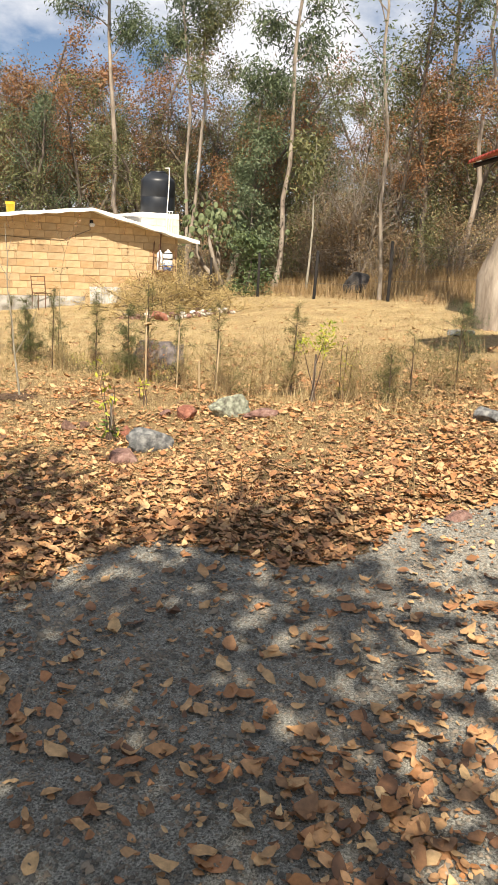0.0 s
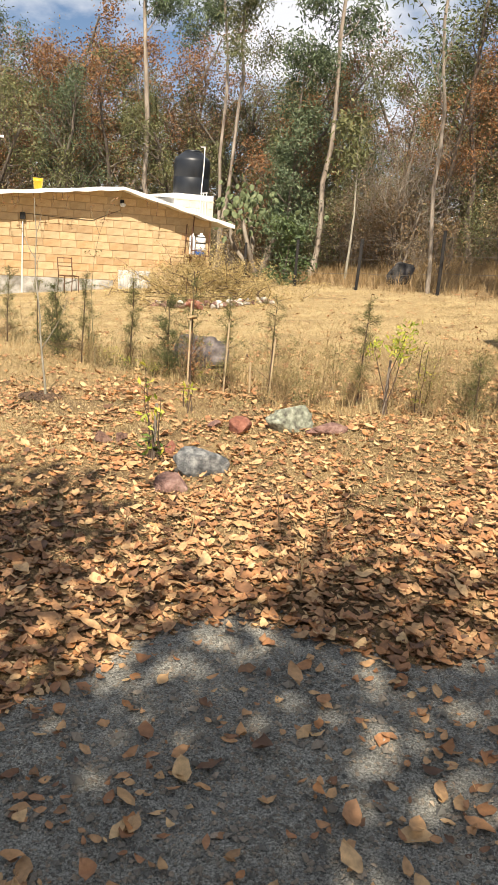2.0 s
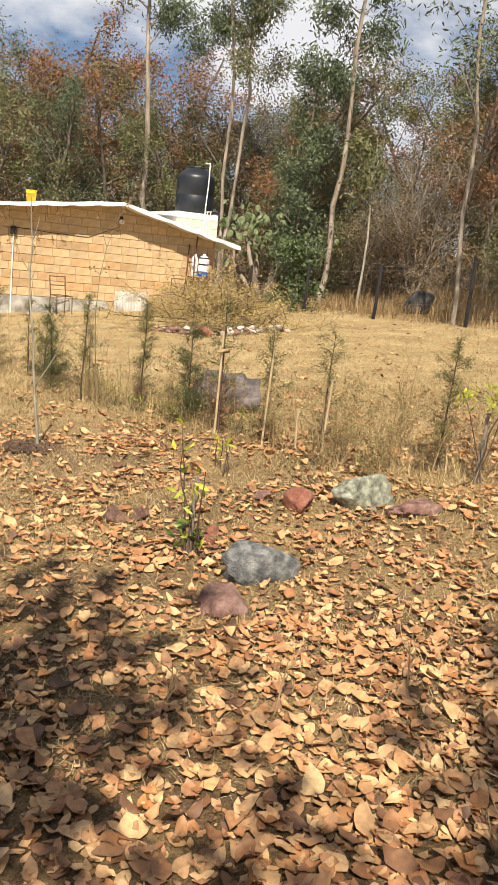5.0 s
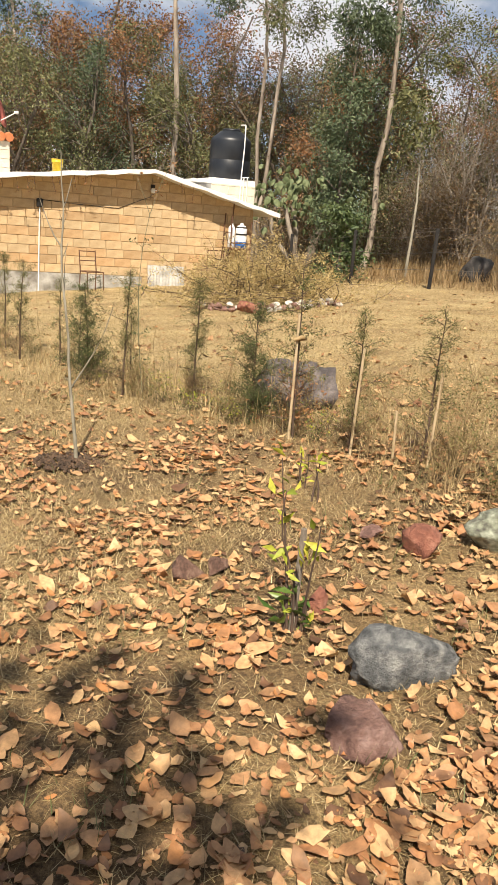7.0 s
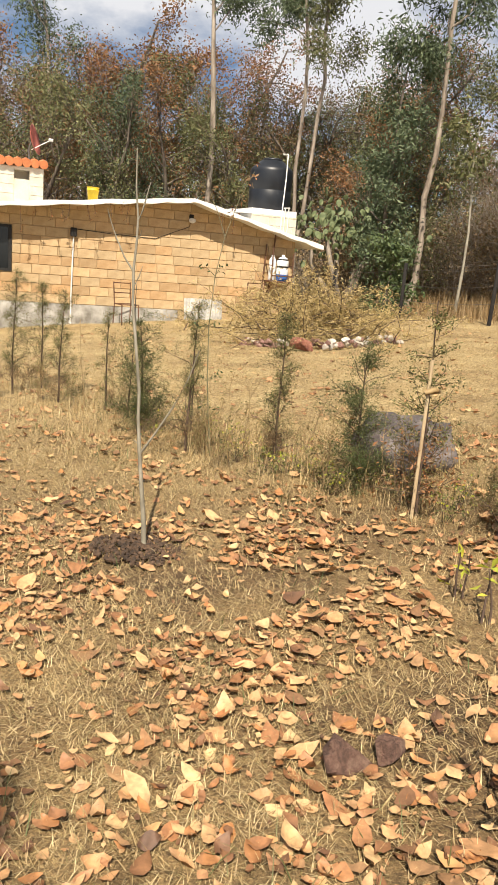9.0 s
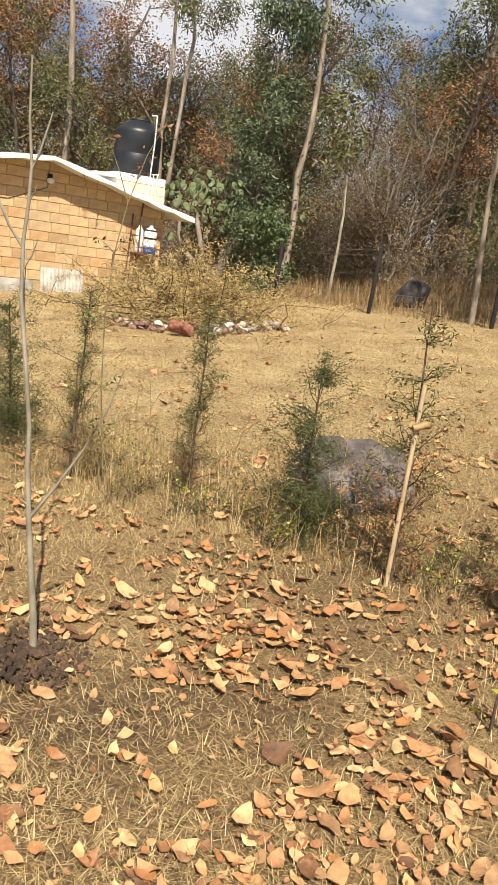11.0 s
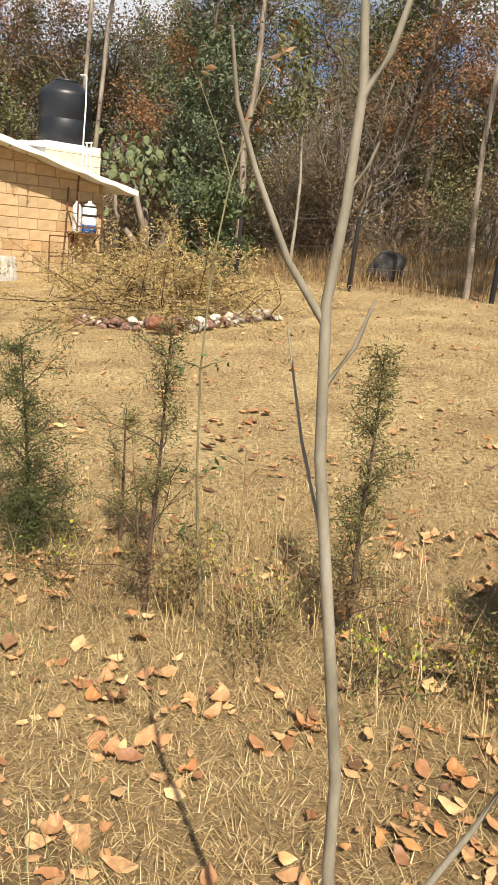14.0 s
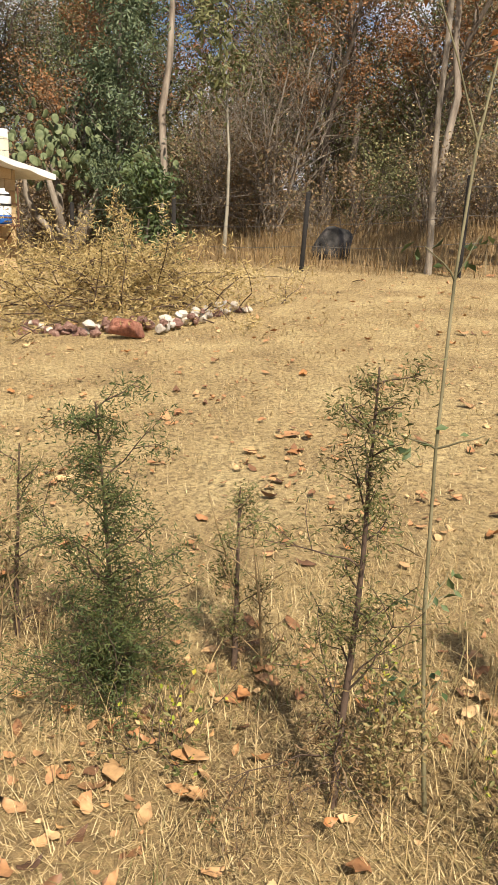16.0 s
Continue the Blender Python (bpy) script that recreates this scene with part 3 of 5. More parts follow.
def leaf_cloud(geo, r, at, n, spread, size, droop=0.0, narrow=0.45):
    """Small folded leaves scattered round points."""
    at = np.asarray(at)
    c = at[r.integers(0, len(at), n)] + r.normal(0, 1, (n, 3)) * spread
    d = r.normal(0, 1, (n, 3))
    d[:, 2] = d[:, 2] * 0.7 - droop
    d /= np.linalg.norm(d, axis=1)[:, None] + 1e-9
    s = np.cross(d, r.normal(0, 1, (n, 3)))
    s /= np.linalg.norm(s, axis=1)[:, None] + 1e-9
    L = (size * r.uniform(0.6, 1.3, n))[:, None]
    fold = np.cross(d, s) * L * 0.12
    v = np.stack([c, c + d * L * 0.5 + s * L * narrow * 0.5 + fold, c + d * L, c + d * L * 0.5 - s * L * narrow * 0.5 + fold], 1)
    k = np.arange(n)[:, None] * 4
    geo.add(v.reshape(-1, 3), np.concatenate([k + [0, 1, 2], k + [0, 2, 3]]))


def branches(wood, r, stem, radii, first, count, reach, levels, lift=0.10, angle=0.9, twigs=3, thin=0.5):
    """Limbs off a stem, with twigs off each; returns the outer points."""
    tips = []
    k = len(stem)
    for b in range(count):
        s = first + (1 - first) * (b + r.uniform(0, 1)) / count
        f = s * (k - 1)
        i = min(int(f), k - 2)
        p = stem[i] + (stem[i + 1] - stem[i]) * (f - i)
        rad = radii[i] * thin
        a = r.uniform(0, 2 * np.pi)
        axis = unit(stem[i + 1] - stem[i])
        side = unit(np.cross(axis, [math.cos(a), math.sin(a), 0.3]))
        way = axis * math.cos(angle) + side * math.sin(angle)
        length = reach * (1.15 - 0.6 * s) * r.uniform(0.7, 1.25)
        k2 = 5 if levels > 1 else 3
        pts = limb(r, p, way, length, k2, 0.2, lift)
        rr = np.linspace(rad, rad * 0.25, k2 + 1)
        wood.tube(pts, rr, 4 if levels > 1 else 3, False)
        if levels > 1:
            tips += branches(wood, r, pts, rr, 0.3, twigs, length * 0.55, levels - 1, lift, angle * 0.85, twigs, 0.6)
        else:
            tips += list(pts[1:])
    return tips


def build_tree(name, label, seed, height, radius, bark, leaf, leaves, size, first=0.45, count=11, reach=2.2, levels=2, twigs=4, droop=0.3, narrow=0.45, spread=0.28, lean=(0, 0), wander=0.05, stems=1, lift=0.1, angle=0.9, m=None, group="trees of the wood", bend=None):
    r = np.random.default_rng(seed)
    t = thing(name, m or Matrix(), label, "tree", group)
    wood, tips = Geo(), []
    for sidx in range(stems):
        n = 13
        way = np.array([lean[0], lean[1], 1.0]) + (r.normal(0, 0.16, 3) * [1, 1, 0] if stems > 1 else 0)
        off = r.normal(0, 0.08, 3) * [1, 1, 0] if stems > 1 else np.zeros(3)
        h = height * (1 if sidx == 0 else r.uniform(0.7, 1))
        pts = limb(r, off + [0, 0, -0.25], way, h, n, wander, 0.04)
        if bend is not None:
            pts = np.array([(bend[0] * math.sin(3.0 * q) + lean[0] * h * q, bend[1] * math.sin(2.4 * q + 0.6) - bend[1] * math.sin(0.6) + lean[1] * h * q, h * q - 0.25) for q in np.linspace(0, 1, n + 1)]) + off
            pts[1:-1] += r.normal(0, 0.006 * h, (n - 1, 3)) * [1, 1, 0]
        rr = radius * (np.linspace(1, 0.18, n + 1) ** 0.8) * r.uniform(0.88, 1.12, n + 1)
        rr[0] *= 1.35
        wood.tube(pts, rr, 8)
        tips += branches(wood, r, pts, rr, first, count, reach, levels, lift, angle, twigs)
        tips += list(pts[-2:])
    part("trunk", wood, bark, t)
    if leaves:
        crown = Geo()
        tips = np.array(tips)
        # leaves gather in clumps, and leave gaps
        clumps = tips[r.random(len(tips)) < 0.5]
        leaf_cloud(crown, r, clumps, leaves, spread, size, droop, narrow)
        part("crown", crown, leaf, t)
    return t


def at(x, y, turn=0, s=1.0, sz=None):
    return pose(*on_ground(x, y), 0, 0, turn) @ Matrix.Diagonal((s, s, sz or s, 1))


# tall eucalyptus trees that stand out
build_tree("eucalyptus_tree", "tall eucalyptus with a pale bare trunk and dark drooping foliage", 11, 14.5, 0.105, M_EUCBARK, M_EUC, 11000, 0.15, 0.55, 12, 1.9, 2, 4, 0.8, 0.28, 0.24, (-0.03, 0), m=at(-5.0, 29.3), bend=(-0.30, 0.2), lift=0.05)
build_tree("eucalyptus_tree", "slim grey eucalyptus trunk rising behind the water tank", 12, 13.6, 0.075, M_EUCBARK, M_EUC, 9500, 0.15, 0.55, 10, 1.6, 2, 4, 0.8, 0.28, 0.24, (-0.03, 0), m=at(-2.72, 28.7), bend=(0.2, 0.2), lift=0.05)
build_tree("eucalyptus_tree", "slim grey eucalyptus trunk rising behind the water tank", 13, 12.6, 0.075, M_EUCBARK, M_OLIVE, 9500, 0.14, 0.5, 11, 1.5, 2, 4, 0.8, 0.28, 0.24, (0.045, 0), m=at(-2.62, 28.9), bend=(0.12, 0.2), lift=0.05)
build_tree("eucalyptus_tree", "tall leaning eucalyptus with dark hanging foliage above the fence", 14, 12.8, 0.088, M_EUCBARK, M_EUC, 9500, 0.16, 0.42, 16, 1.3, 2, 4, 0.9, 0.28, 0.22, (0.03, 0), m=at(0.5, 24.6), bend=(0.22, 0.2), lift=-0.02)
build_tree("broadleaf_tree", "bushy green tree growing against the eucalyptus trunk", 15, 6.2, 0.06, M_DARKBARK, M_EUC, 9000, 0.115, 0.1, 20, 1.0, 2, 4, 0.7, 0.34, 0.2, (0.0, 0), m=at(-0.05, 24.4), lift=0.0)
build_tree("broadleaf_tree", "ivy-like green bush at the foot of the eucalyptus", 25, 1.7, 0.03, M_DARKBARK, M_GREEN, 2000, 0.11, 0.05, 12, 0.55, 2, 4, 0.5, 0.5, 0.14, (0.0, 0), m=at(-0.25, 21.9), lift=0.0)
build_tree("broadleaf_tree", "slim bare sapling trunk with a small leafy top", 16, 4.4, 0.04, M_SAPBARK, M_OLIVE, 800, 0.15, 0.62, 7, 0.9, 2, 3, 0.6, 0.36, 0.2, (0.03, 0), m=at(1.45, 22.6))
build_tree("broadleaf_tree", "slender half-bare tree with a forked grey trunk at the fence", 17, 10.2, 0.048, M_BARK, M_EUC, 2400, 0.12, 0.32, 13, 1.7, 2, 4, 0.5, 0.32, 0.22, (-0.075, 0), m=at(2.80, 17.65), bend=(0.10, 0.1), lift=0.16, angle=0.6)
build_tree("eucalyptus_tree", "slim pale eucalyptus trunk deep in the wood", 18, 12.0, 0.08, M_EUCBARK, M_EUC, 4500, 0.15, 0.5, 11, 1.7, 2, 4, 0.8, 0.28, 0.25, (-0.01, 0), m=at(5.85, 22.4), bend=(0.2, 0.2))
build_tree("broadleaf_tree", "dark crooked-trunked tree of the wood", 22, 9.0, 0.10, M_DARKBARK, M_OLIVE, 5000, 0.12, 0.4, 12, 2.0, 2, 4, 0.5, 0.4, 0.28, (-0.05, 0), m=at(5.2, 24.5), bend=(-0.2, 0.2))
build_tree("broadleaf_tree", "tall dark tree with a crooked trunk in the wood", 19, 14.0, 0.13, M_DARKBARK, M_EUC, 5500, 0.14, 0.5, 13, 2.4, 2, 4, 0.5, 0.35, 0.3, (-0.02, 0), m=at(7.0, 29.0), bend=(-0.35, 0.2))
build_tree("eucalyptus_tree", "large eucalyptus with a thick mottled pale trunk", 20, 13.0, 0.30, M_EUCBARK, M_EUC, 4000, 0.2, 0.5, 13, 2.4, 2, 4, 0.8, 0.28, 0.3, (0.05, 0.04), m=at(3.78, 11.9), bend=(0.1, 0.1))
build_tree("eucalyptus_tree", "tall pale eucalyptus with dark drooping foliage beyond the house", 21, 12.0, 0.09, M_EUCBARK, M_EUC, 6000, 0.15, 0.45, 12, 1.9, 2, 4, 0.7, 0.28, 0.26, (-0.06, 0), m=at(-11.5, 33.0), bend=(0.2, 0.2))

# the general wood behind
KINDS = [
    build_tree("oak_tree", "autumn oak with sparse rust-brown leaves and many bare twigs", 31, 8.6, 0.11, M_DARKBARK, M_RUST, 9000, 0.09, 0.25, 14, 2.6, 2, 5, 0.2, 0.6, 0.19, m=at(-7.5, 33.5), stems=2, wander=0.1),
    build_tree("oak_tree", "dry brown oak with thin tangled branches", 32, 7.8, 0.085, M_DARKBARK, M_BROWN, 7500, 0.085, 0.2, 15, 2.4, 2, 5, 0.2, 0.55, 0.20, m=at(-3.9, 32.5), stems=3, wander=0.12),
    build_tree("oak_tree", "olive-green tree of the wood with a loose crown", 33, 8.2, 0.11, M_DARKBARK, M_OLIVE, 10000, 0.09, 0.25, 14, 2.4, 2, 5, 0.4, 0.5, 0.19, m=at(-0.6, 31.5), stems=2, wander=0.1),
    build_tree("bare_tree", "leafless grey scrub tree with a haze of fine twigs", 34, 4.6, 0.036, M_BARK, M_BROWN, 1500, 0.06, 0.12, 15, 1.7, 3, 4, 0.2, 0.5, 0.22, m=at(3.2, 24.6), stems=6, wander=0.12, lift=0.10),
    build_tree("oak_tree", "dense dark green tree of the wood", 35, 7.0, 0.11, M_DARKBARK, M_EUC, 10500, 0.09, 0.2, 15, 2.1, 2, 5, 0.5, 0.42, 0.19, m=at(2.0, 33.0), stems=2, wander=0.1),
]
scatter = random.Random(5)
spots = []
for row, (dist, step) in enumerate(((27.5, 2.2), (31.5, 2.3), (36.0, 2.7), (42.0, 3.2), (50.0, 4.2))):
    x = -0.62 * dist - 3
    while x < 0.62 * dist:
        spots.append((x + scatter.uniform(-0.8, 0.8), dist + scatter.uniform(-1.5, 1.5) - 0.32 * max(x, 0), row))
        x += step
for x, y, row in spots:
    if row == 0 and -10.5 < x < -2.6:
        continue
    right = x > 1.2
    pick = scatter.choices(range(5), (4, 3, 5, 1 if not right else 3, 3))[0]
    if row < 2 and right and y < 30:
        pick = scatter.choices(range(5), (1, 2, 2, 6, 1))[0]
    s = scatter.uniform(0.72, 1.0) * (1.0 + 0.07 * row) * (0.95 if right else 1)
    copy_thing(KINDS[pick], at(x, y, scatter.uniform(0, 360), s, s * scatter.uniform(0.9, 1.08)))

copy_thing(KINDS[0], at(6.3, 41.0, 40, 1.12))
copy_thing(KINDS[0], at(8.0, 38.0, 130, 1.02))
for x, y, turn, s in ((-15.5, 38.0, 20, 1.3), (-12.8, 40.5, 80, 1.35), (-10.4, 38.5, 150, 1.25), (-8.0, 41.0, 210, 1.3), (-5.6, 39.0, 290, 1.22)):
    copy_thing(KINDS[0 if turn % 40 else 1], at(x, y, turn, s))

# undergrowth behind the fence and beside the house
SHRUBS = [
    build_tree("shrub", "dry brown shrub of the undergrowth", 41, 1.7, 0.018, M_DARKBARK, M_BROWN, 1500, 0.06, 0.05, 9, 0.8, 2, 4, 0.2, 0.5, 0.16, m=at(-0.9, 27.0), stems=4, wander=0.15, group="undergrowth"),
    build_tree("shrub", "olive-green shrub of the undergrowth", 42, 2.0, 0.018, M_DARKBARK, M_OLIVE, 1700, 0.06, 0.05, 9, 0.9, 2, 4, 0.2, 0.5, 0.18, m=at(0.7, 26.5), stems=4, wander=0.15, group="undergrowth"),
    build_tree("shrub", "grey leafless shrub of the undergrowth", 43, 1.8, 0.014, M_BARK, M_STRAW, 420, 0.05, 0.05, 10, 0.9, 2, 4, 0.2, 0.5, 0.15, m=at(1.9, 25.2), stems=5, wander=0.15, group="undergrowth"),
]
for k in range(210):
    x = scatter.uniform(-13, 13)
    q = scatter.uniform(0, 1)
    y = 24.6 + 9 * q - 0.55 * max(x, -1.5) + (3.2 if x < -2.5 else 0)
    s = scatter.uniform(0.7, 1.2) * (1 + 0.9 * q)
    copy_thing(SHRUBS[scatter.choices((0, 1, 2), (4, 2, 3))[0]], at(x, y, scatter.uniform(0, 360), s))

# trees behind the viewer, whose shade falls on the drive
build_tree("oak_tree", "broad oak beside the drive shading the gravel", 51, 6.8, 0.22, M_DARKBARK, M_OLIVE, 11500, 0.18, 0.38, 18, 2.8, 2, 5, 0.2, 0.6, 0.36, m=at(-2.1, -1.2), group="oaks beside the drive")
build_tree("oak_tree", "broad oak beside the drive shading the gravel", 54, 7.0, 0.2, M_DARKBARK, M_OLIVE, 4200, 0.18, 0.36, 15, 2.9, 2, 5, 0.2, 0.6, 0.32, m=at(0.4, -3.45), group="oaks beside the drive")
build_tree("oak_tree", "broad oak beside the drive shading the gravel", 53, 6.0, 0.2, M_DARKBARK, M_OLIVE, 3000, 0.18, 0.38, 14, 2.6, 2, 5, 0.2, 0.6, 0.30, m=at(3.2, -4.5), group="oaks beside the drive")


# ---------------------------------------------------------------- fence
M_POST = surface("tarred_post", [(0.006, 0.0055, 0.005), (0.022, 0.018, 0.016)], 6, 60, 0.95, 0, 0.6)
POSTS = [(5.1, 16.2, 1.3, 0), (2.9, 17.1, 1.3, 0), (1.40, 18.85, 1.15, 4), (0.04, 21.1, 1.15, 1), (-1.35, 23.0, 1.1, 0)]
for x, y, h, tilt in POSTS:
    g = Geo()
    g.tube([(0, 0, -0.3), (0.004, 0, 0.4), (0, 0.003, h - 0.01), (0, 0, h)], [0.038, 0.037, 0.036, 0.030], 8)
    t = thing("fence_post", pose(*on_ground(x, y), 0, tilt * 0.4, 0), "dark tarred wooden fence post at the wood's edge", "fence post", "posts of the wire fence")
    part("post", g, M_POST, t)
for frac in (0.35, 0.62, 0.9):
    g = Geo()
    pts = []
    for (x0, y0, h0, _), (x1, y1, h1, _) in zip(POSTS, POSTS[1:]):
        for q in np.linspace(0, 1, 6)[:-1]:
            x, y = x0 + (x1 - x0) * q, y0 + (y1 - y0) * q
            pts.append((x, y, float(ground_z(x0, y0) * (1 - q) + ground_z(x1, y1) * q) + frac * (h0 + (h1 - h0) * q) - 0.05 * math.sin(math.pi * q)))
    g.tube(pts, [0.004] * len(pts), 4)
    tagged(part("fence_wire", g, M_WIRE), "thin barbed wire strung between the fence posts", "wire", "wires of the fence")


# ---------------------------------------------------------------- rocks
M_ROCKGREY = surface("grey_rock", [(0.075, 0.08, 0.083), (0.20, 0.205, 0.205), (0.42, 0.42, 0.395)], 19, 95, 0.95, 0, 1.0, 0.025)
M_ROCKRED = surface("red_rock", [(0.16, 0.06, 0.042), (0.32, 0.125, 0.08), (0.46, 0.22, 0.15)], 13, 60, 0.95, 0, 1.0, 0.025)
M_ROCKPINK = surface("pinkish_rock", [(0.14, 0.075, 0.06), (0.30, 0.165, 0.13), (0.46, 0.30, 0.25)], 14, 60, 0.95, 0, 1.0, 0.03)
M_ROCKLICHEN = surface("lichen_rock", [(0.09, 0.08, 0.07), (0.25, 0.265, 0.195), (0.46, 0.48, 0.38)], 24, 110, 0.95, 0, 0.8, 0.012)
M_ROCKCLAY = surface("clay_rock", [(0.09, 0.05, 0.037), (0.19, 0.105, 0.075), (0.29, 0.18, 0.13)], 22, 90, 0.95, 0, 1.0, 0.02)
M_ROCKDARK = surface("dark_boulder", [(0.045, 0.04, 0.04), (0.12, 0.10, 0.095), (0.25, 0.215, 0.20)], 7, 45, 0.9, 0, 0.9, 0.02)
# black rock behind the fence; the trees' shade on it is in this palette
M_ROCKBLACKSHADED = surface("shaded_black_boulder", [(0.02, 0.019, 0.018), (0.05, 0.046, 0.043), (0.10, 0.09, 0.085)], 5, 40, 0.95, 0, 0.9, 0.02)
M_ROCKWHITE = surface("pale_stone", [(0.48, 0.45, 0.40), (0.66, 0.63, 0.58)], 8, 60, 0.9, 0, 0.5, 0.01, None, "object", 0.2)


def rock_mesh(name, seed, size, material, rough=0.22, flat=0.0, sub=4, smooth=True):
    bm = bmesh.new()
    bmesh.ops.create_icosphere(bm, subdivisions=sub, radius=1)
    off = Vector((seed * 3.7, seed * 1.3, seed * 7.1))
    face = random.Random(seed)
    cuts = [(Vector((face.gauss(0, 1), face.gauss(0, 1), face.gauss(0, 0.8))).normalized(), face.uniform(0.5, 0.85)) for _ in range(10)]
    for v in bm.verts:
        d = v.co.normalized()
        n = noise.noise(d * 1.2 + off) * rough * 0.5 + noise.noise(d * 2.9 + off) * rough * 0.4 + noise.noise(d * 6 + off) * rough * 0.22 + noise.noise(d * 14 + off) * rough * 0.1
        c = d * (1 + n)
        for axis, far in cuts:
            over = c.dot(axis) - far
            if over > 0:
                c -= axis * over * 0.97
        c.z = min(c.z, 1 - flat) if flat else c.z
        v.co = Vector((c.x * size[0] / 2, c.y * size[1] / 2, c.z * size[2] / 2))
    return bm_mesh(name, bm, material, smooth)


def rock(name, x, y, size, material, label, seed, turn=0, sink=0.3, rough=0.22, flat=0.0, group="", tilt=0):
    ob = new(name, rock_mesh(name, seed, size, material, rough, flat))
    ob.matrix_world = pose(x, y, float(ground_z(x, y)) + size[2] * (0.5 - sink), tilt, 0, turn)
    return tagged(ob, label, "rock", group)


rock("rock", -0.80, 5.68, (0.35, 0.28, 0.27), M_ROCKGREY, "angular blue-grey rock half buried in the dry grass", 1, 15, 0.42, 0.5)
rock("rock", -0.60, 6.60, (0.21, 0.18, 0.18), M_ROCKRED, "rounded brick-red rock on the leaf litter", 2, 0, 0.34, 0.2)
rock("rock", -0.20, 6.72, (0.36, 0.30, 0.30), M_ROCKLICHEN, "pale green lichen-covered rock", 3, 30, 0.36, 0.5)
rock("rock", 0.06, 6.55, (0.36, 0.22, 0.13), M_ROCKPINK, "low flat pinkish stone beside the lichen rock", 4, 10, 0.3, 0.4, 0.3)
rock("rock", -0.95, 5.34, (0.30, 0.19, 0.17), M_ROCKPINK, "angular pinkish-brown rock among leaves", 5, -20, 0.38, 0.8, 0.35)
rock("rock", -0.80, 6.75, (0.16, 0.12, 0.07), M_ROCKPINK, "small flat reddish stone", 6, 40, 0.3, 0.5)
rock("rock", -1.06, 6.08, (0.09, 0.08, 0.10), M_ROCKRED, "small red stone by the twig", 7, 40, 0.3, 0.4)
rock("rock", -1.60, 6.32, (0.19, 0.13, 0.12), M_ROCKCLAY, "lumpy reddish-brown stone among fallen leaves", 12, 20, 0.42, 0.8)
rock("rock", -1.47, 6.38, (0.12, 0.09, 0.08), M_ROCKCLAY, "small lumpy reddish-brown stone among fallen leaves", 13, 60, 0.3, 0.8)
rock("rock", 1.98, 6.15, (0.30, 0.24, 0.2), M_ROCKGREY, "grey rock at the edge of the shrubs", 8, 0, 0.3)
rock("rock", 1.18, 4.02, (0.2, 0.15, 0.07), M_ROCKPINK, "flat pink stone at the edge of the gravel", 9, 0, 0.35)
rock("boulder", -1.12, 9.24, (0.84, 0.6, 0.52), M_ROCKDARK, "dark weathered boulder behind the hedge saplings", 10, 20, 0.34, 0.6)
rock("boulder", 2.62, 20.4, (0.9, 0.7, 0.75), M_ROCKBLACKSHADED, "dark boulder behind the wire fence, with tree shade in its colour", 11, 0, 0.28, 0.28)

# ring of stones below the brush heap
rock("rock", -1.88, 15.25, (0.38, 0.27, 0.27), M_ROCKRED, "large red stone in the stone border", 20, 5, 0.2, 0.2, 0.3)
edge_rng = random.Random(3)
STONE_MESHES = [rock_mesh("stone", 40 + k, (0.17, 0.12, 0.12), M_ROCKWHITE, 0.5, 0, 2, False) for k in range(6)]
STONE_RED = [rock_mesh("stone", 60 + k, (0.17, 0.12, 0.12), M_ROCKPINK, 0.5, 0, 2, False) for k in range(4)]
for k in range(84):
    q = k / 83
    x = -2.75 + 2.3 * q
    y = 15.95 - 0.62 * math.sin(math.pi * min(1, q * 1.15)) + 0.12 * q + edge_rng.uniform(-0.12, 0.12)
    if -2.12 < x < -1.56 and y < 15.6:
        y += 0.25
    pale = edge_rng.random() < (0.78 if x > -1.6 else 0.22)
    ob = new("stone", edge_rng.choice(STONE_MESHES if pale else STONE_RED))
    s = edge_rng.uniform(0.45, 0.95)
    ob.matrix_world = pose(x, y, float(ground_z(x, y)) + 0.035 + edge_rng.choice((0, 0, 0.06)), edge_rng.uniform(-20, 20), edge_rng.uniform(-20, 20), edge_rng.uniform(0, 360)) @ Matrix.Diagonal((s, s, s, 1))
    tagged(ob, "white quartz stone of the stone border" if pale else "reddish stone of the stone border", "stone", "stones of the border")


# ---------------------------------------------------------------- hedge saplings and small plants
M_STAKE = surface("pale_stake", [(0.36, 0.26, 0.15), (0.50, 0.38, 0.23), (0.60, 0.49, 0.33)], 9, 80, 0.8, 0, 0.3, 0.003, (2, 2, 0.4))
M_DRYSTEM = surface("dry_stem", [(0.20, 0.13, 0.06), (0.34, 0.24, 0.12), (0.46, 0.35, 0.19)], 9, 80, 0.85)
M_TWIG = surface("brown_twig", [(0.06, 0.038, 0.026), (0.13, 0.085, 0.06)], 9, 80, 0.9)


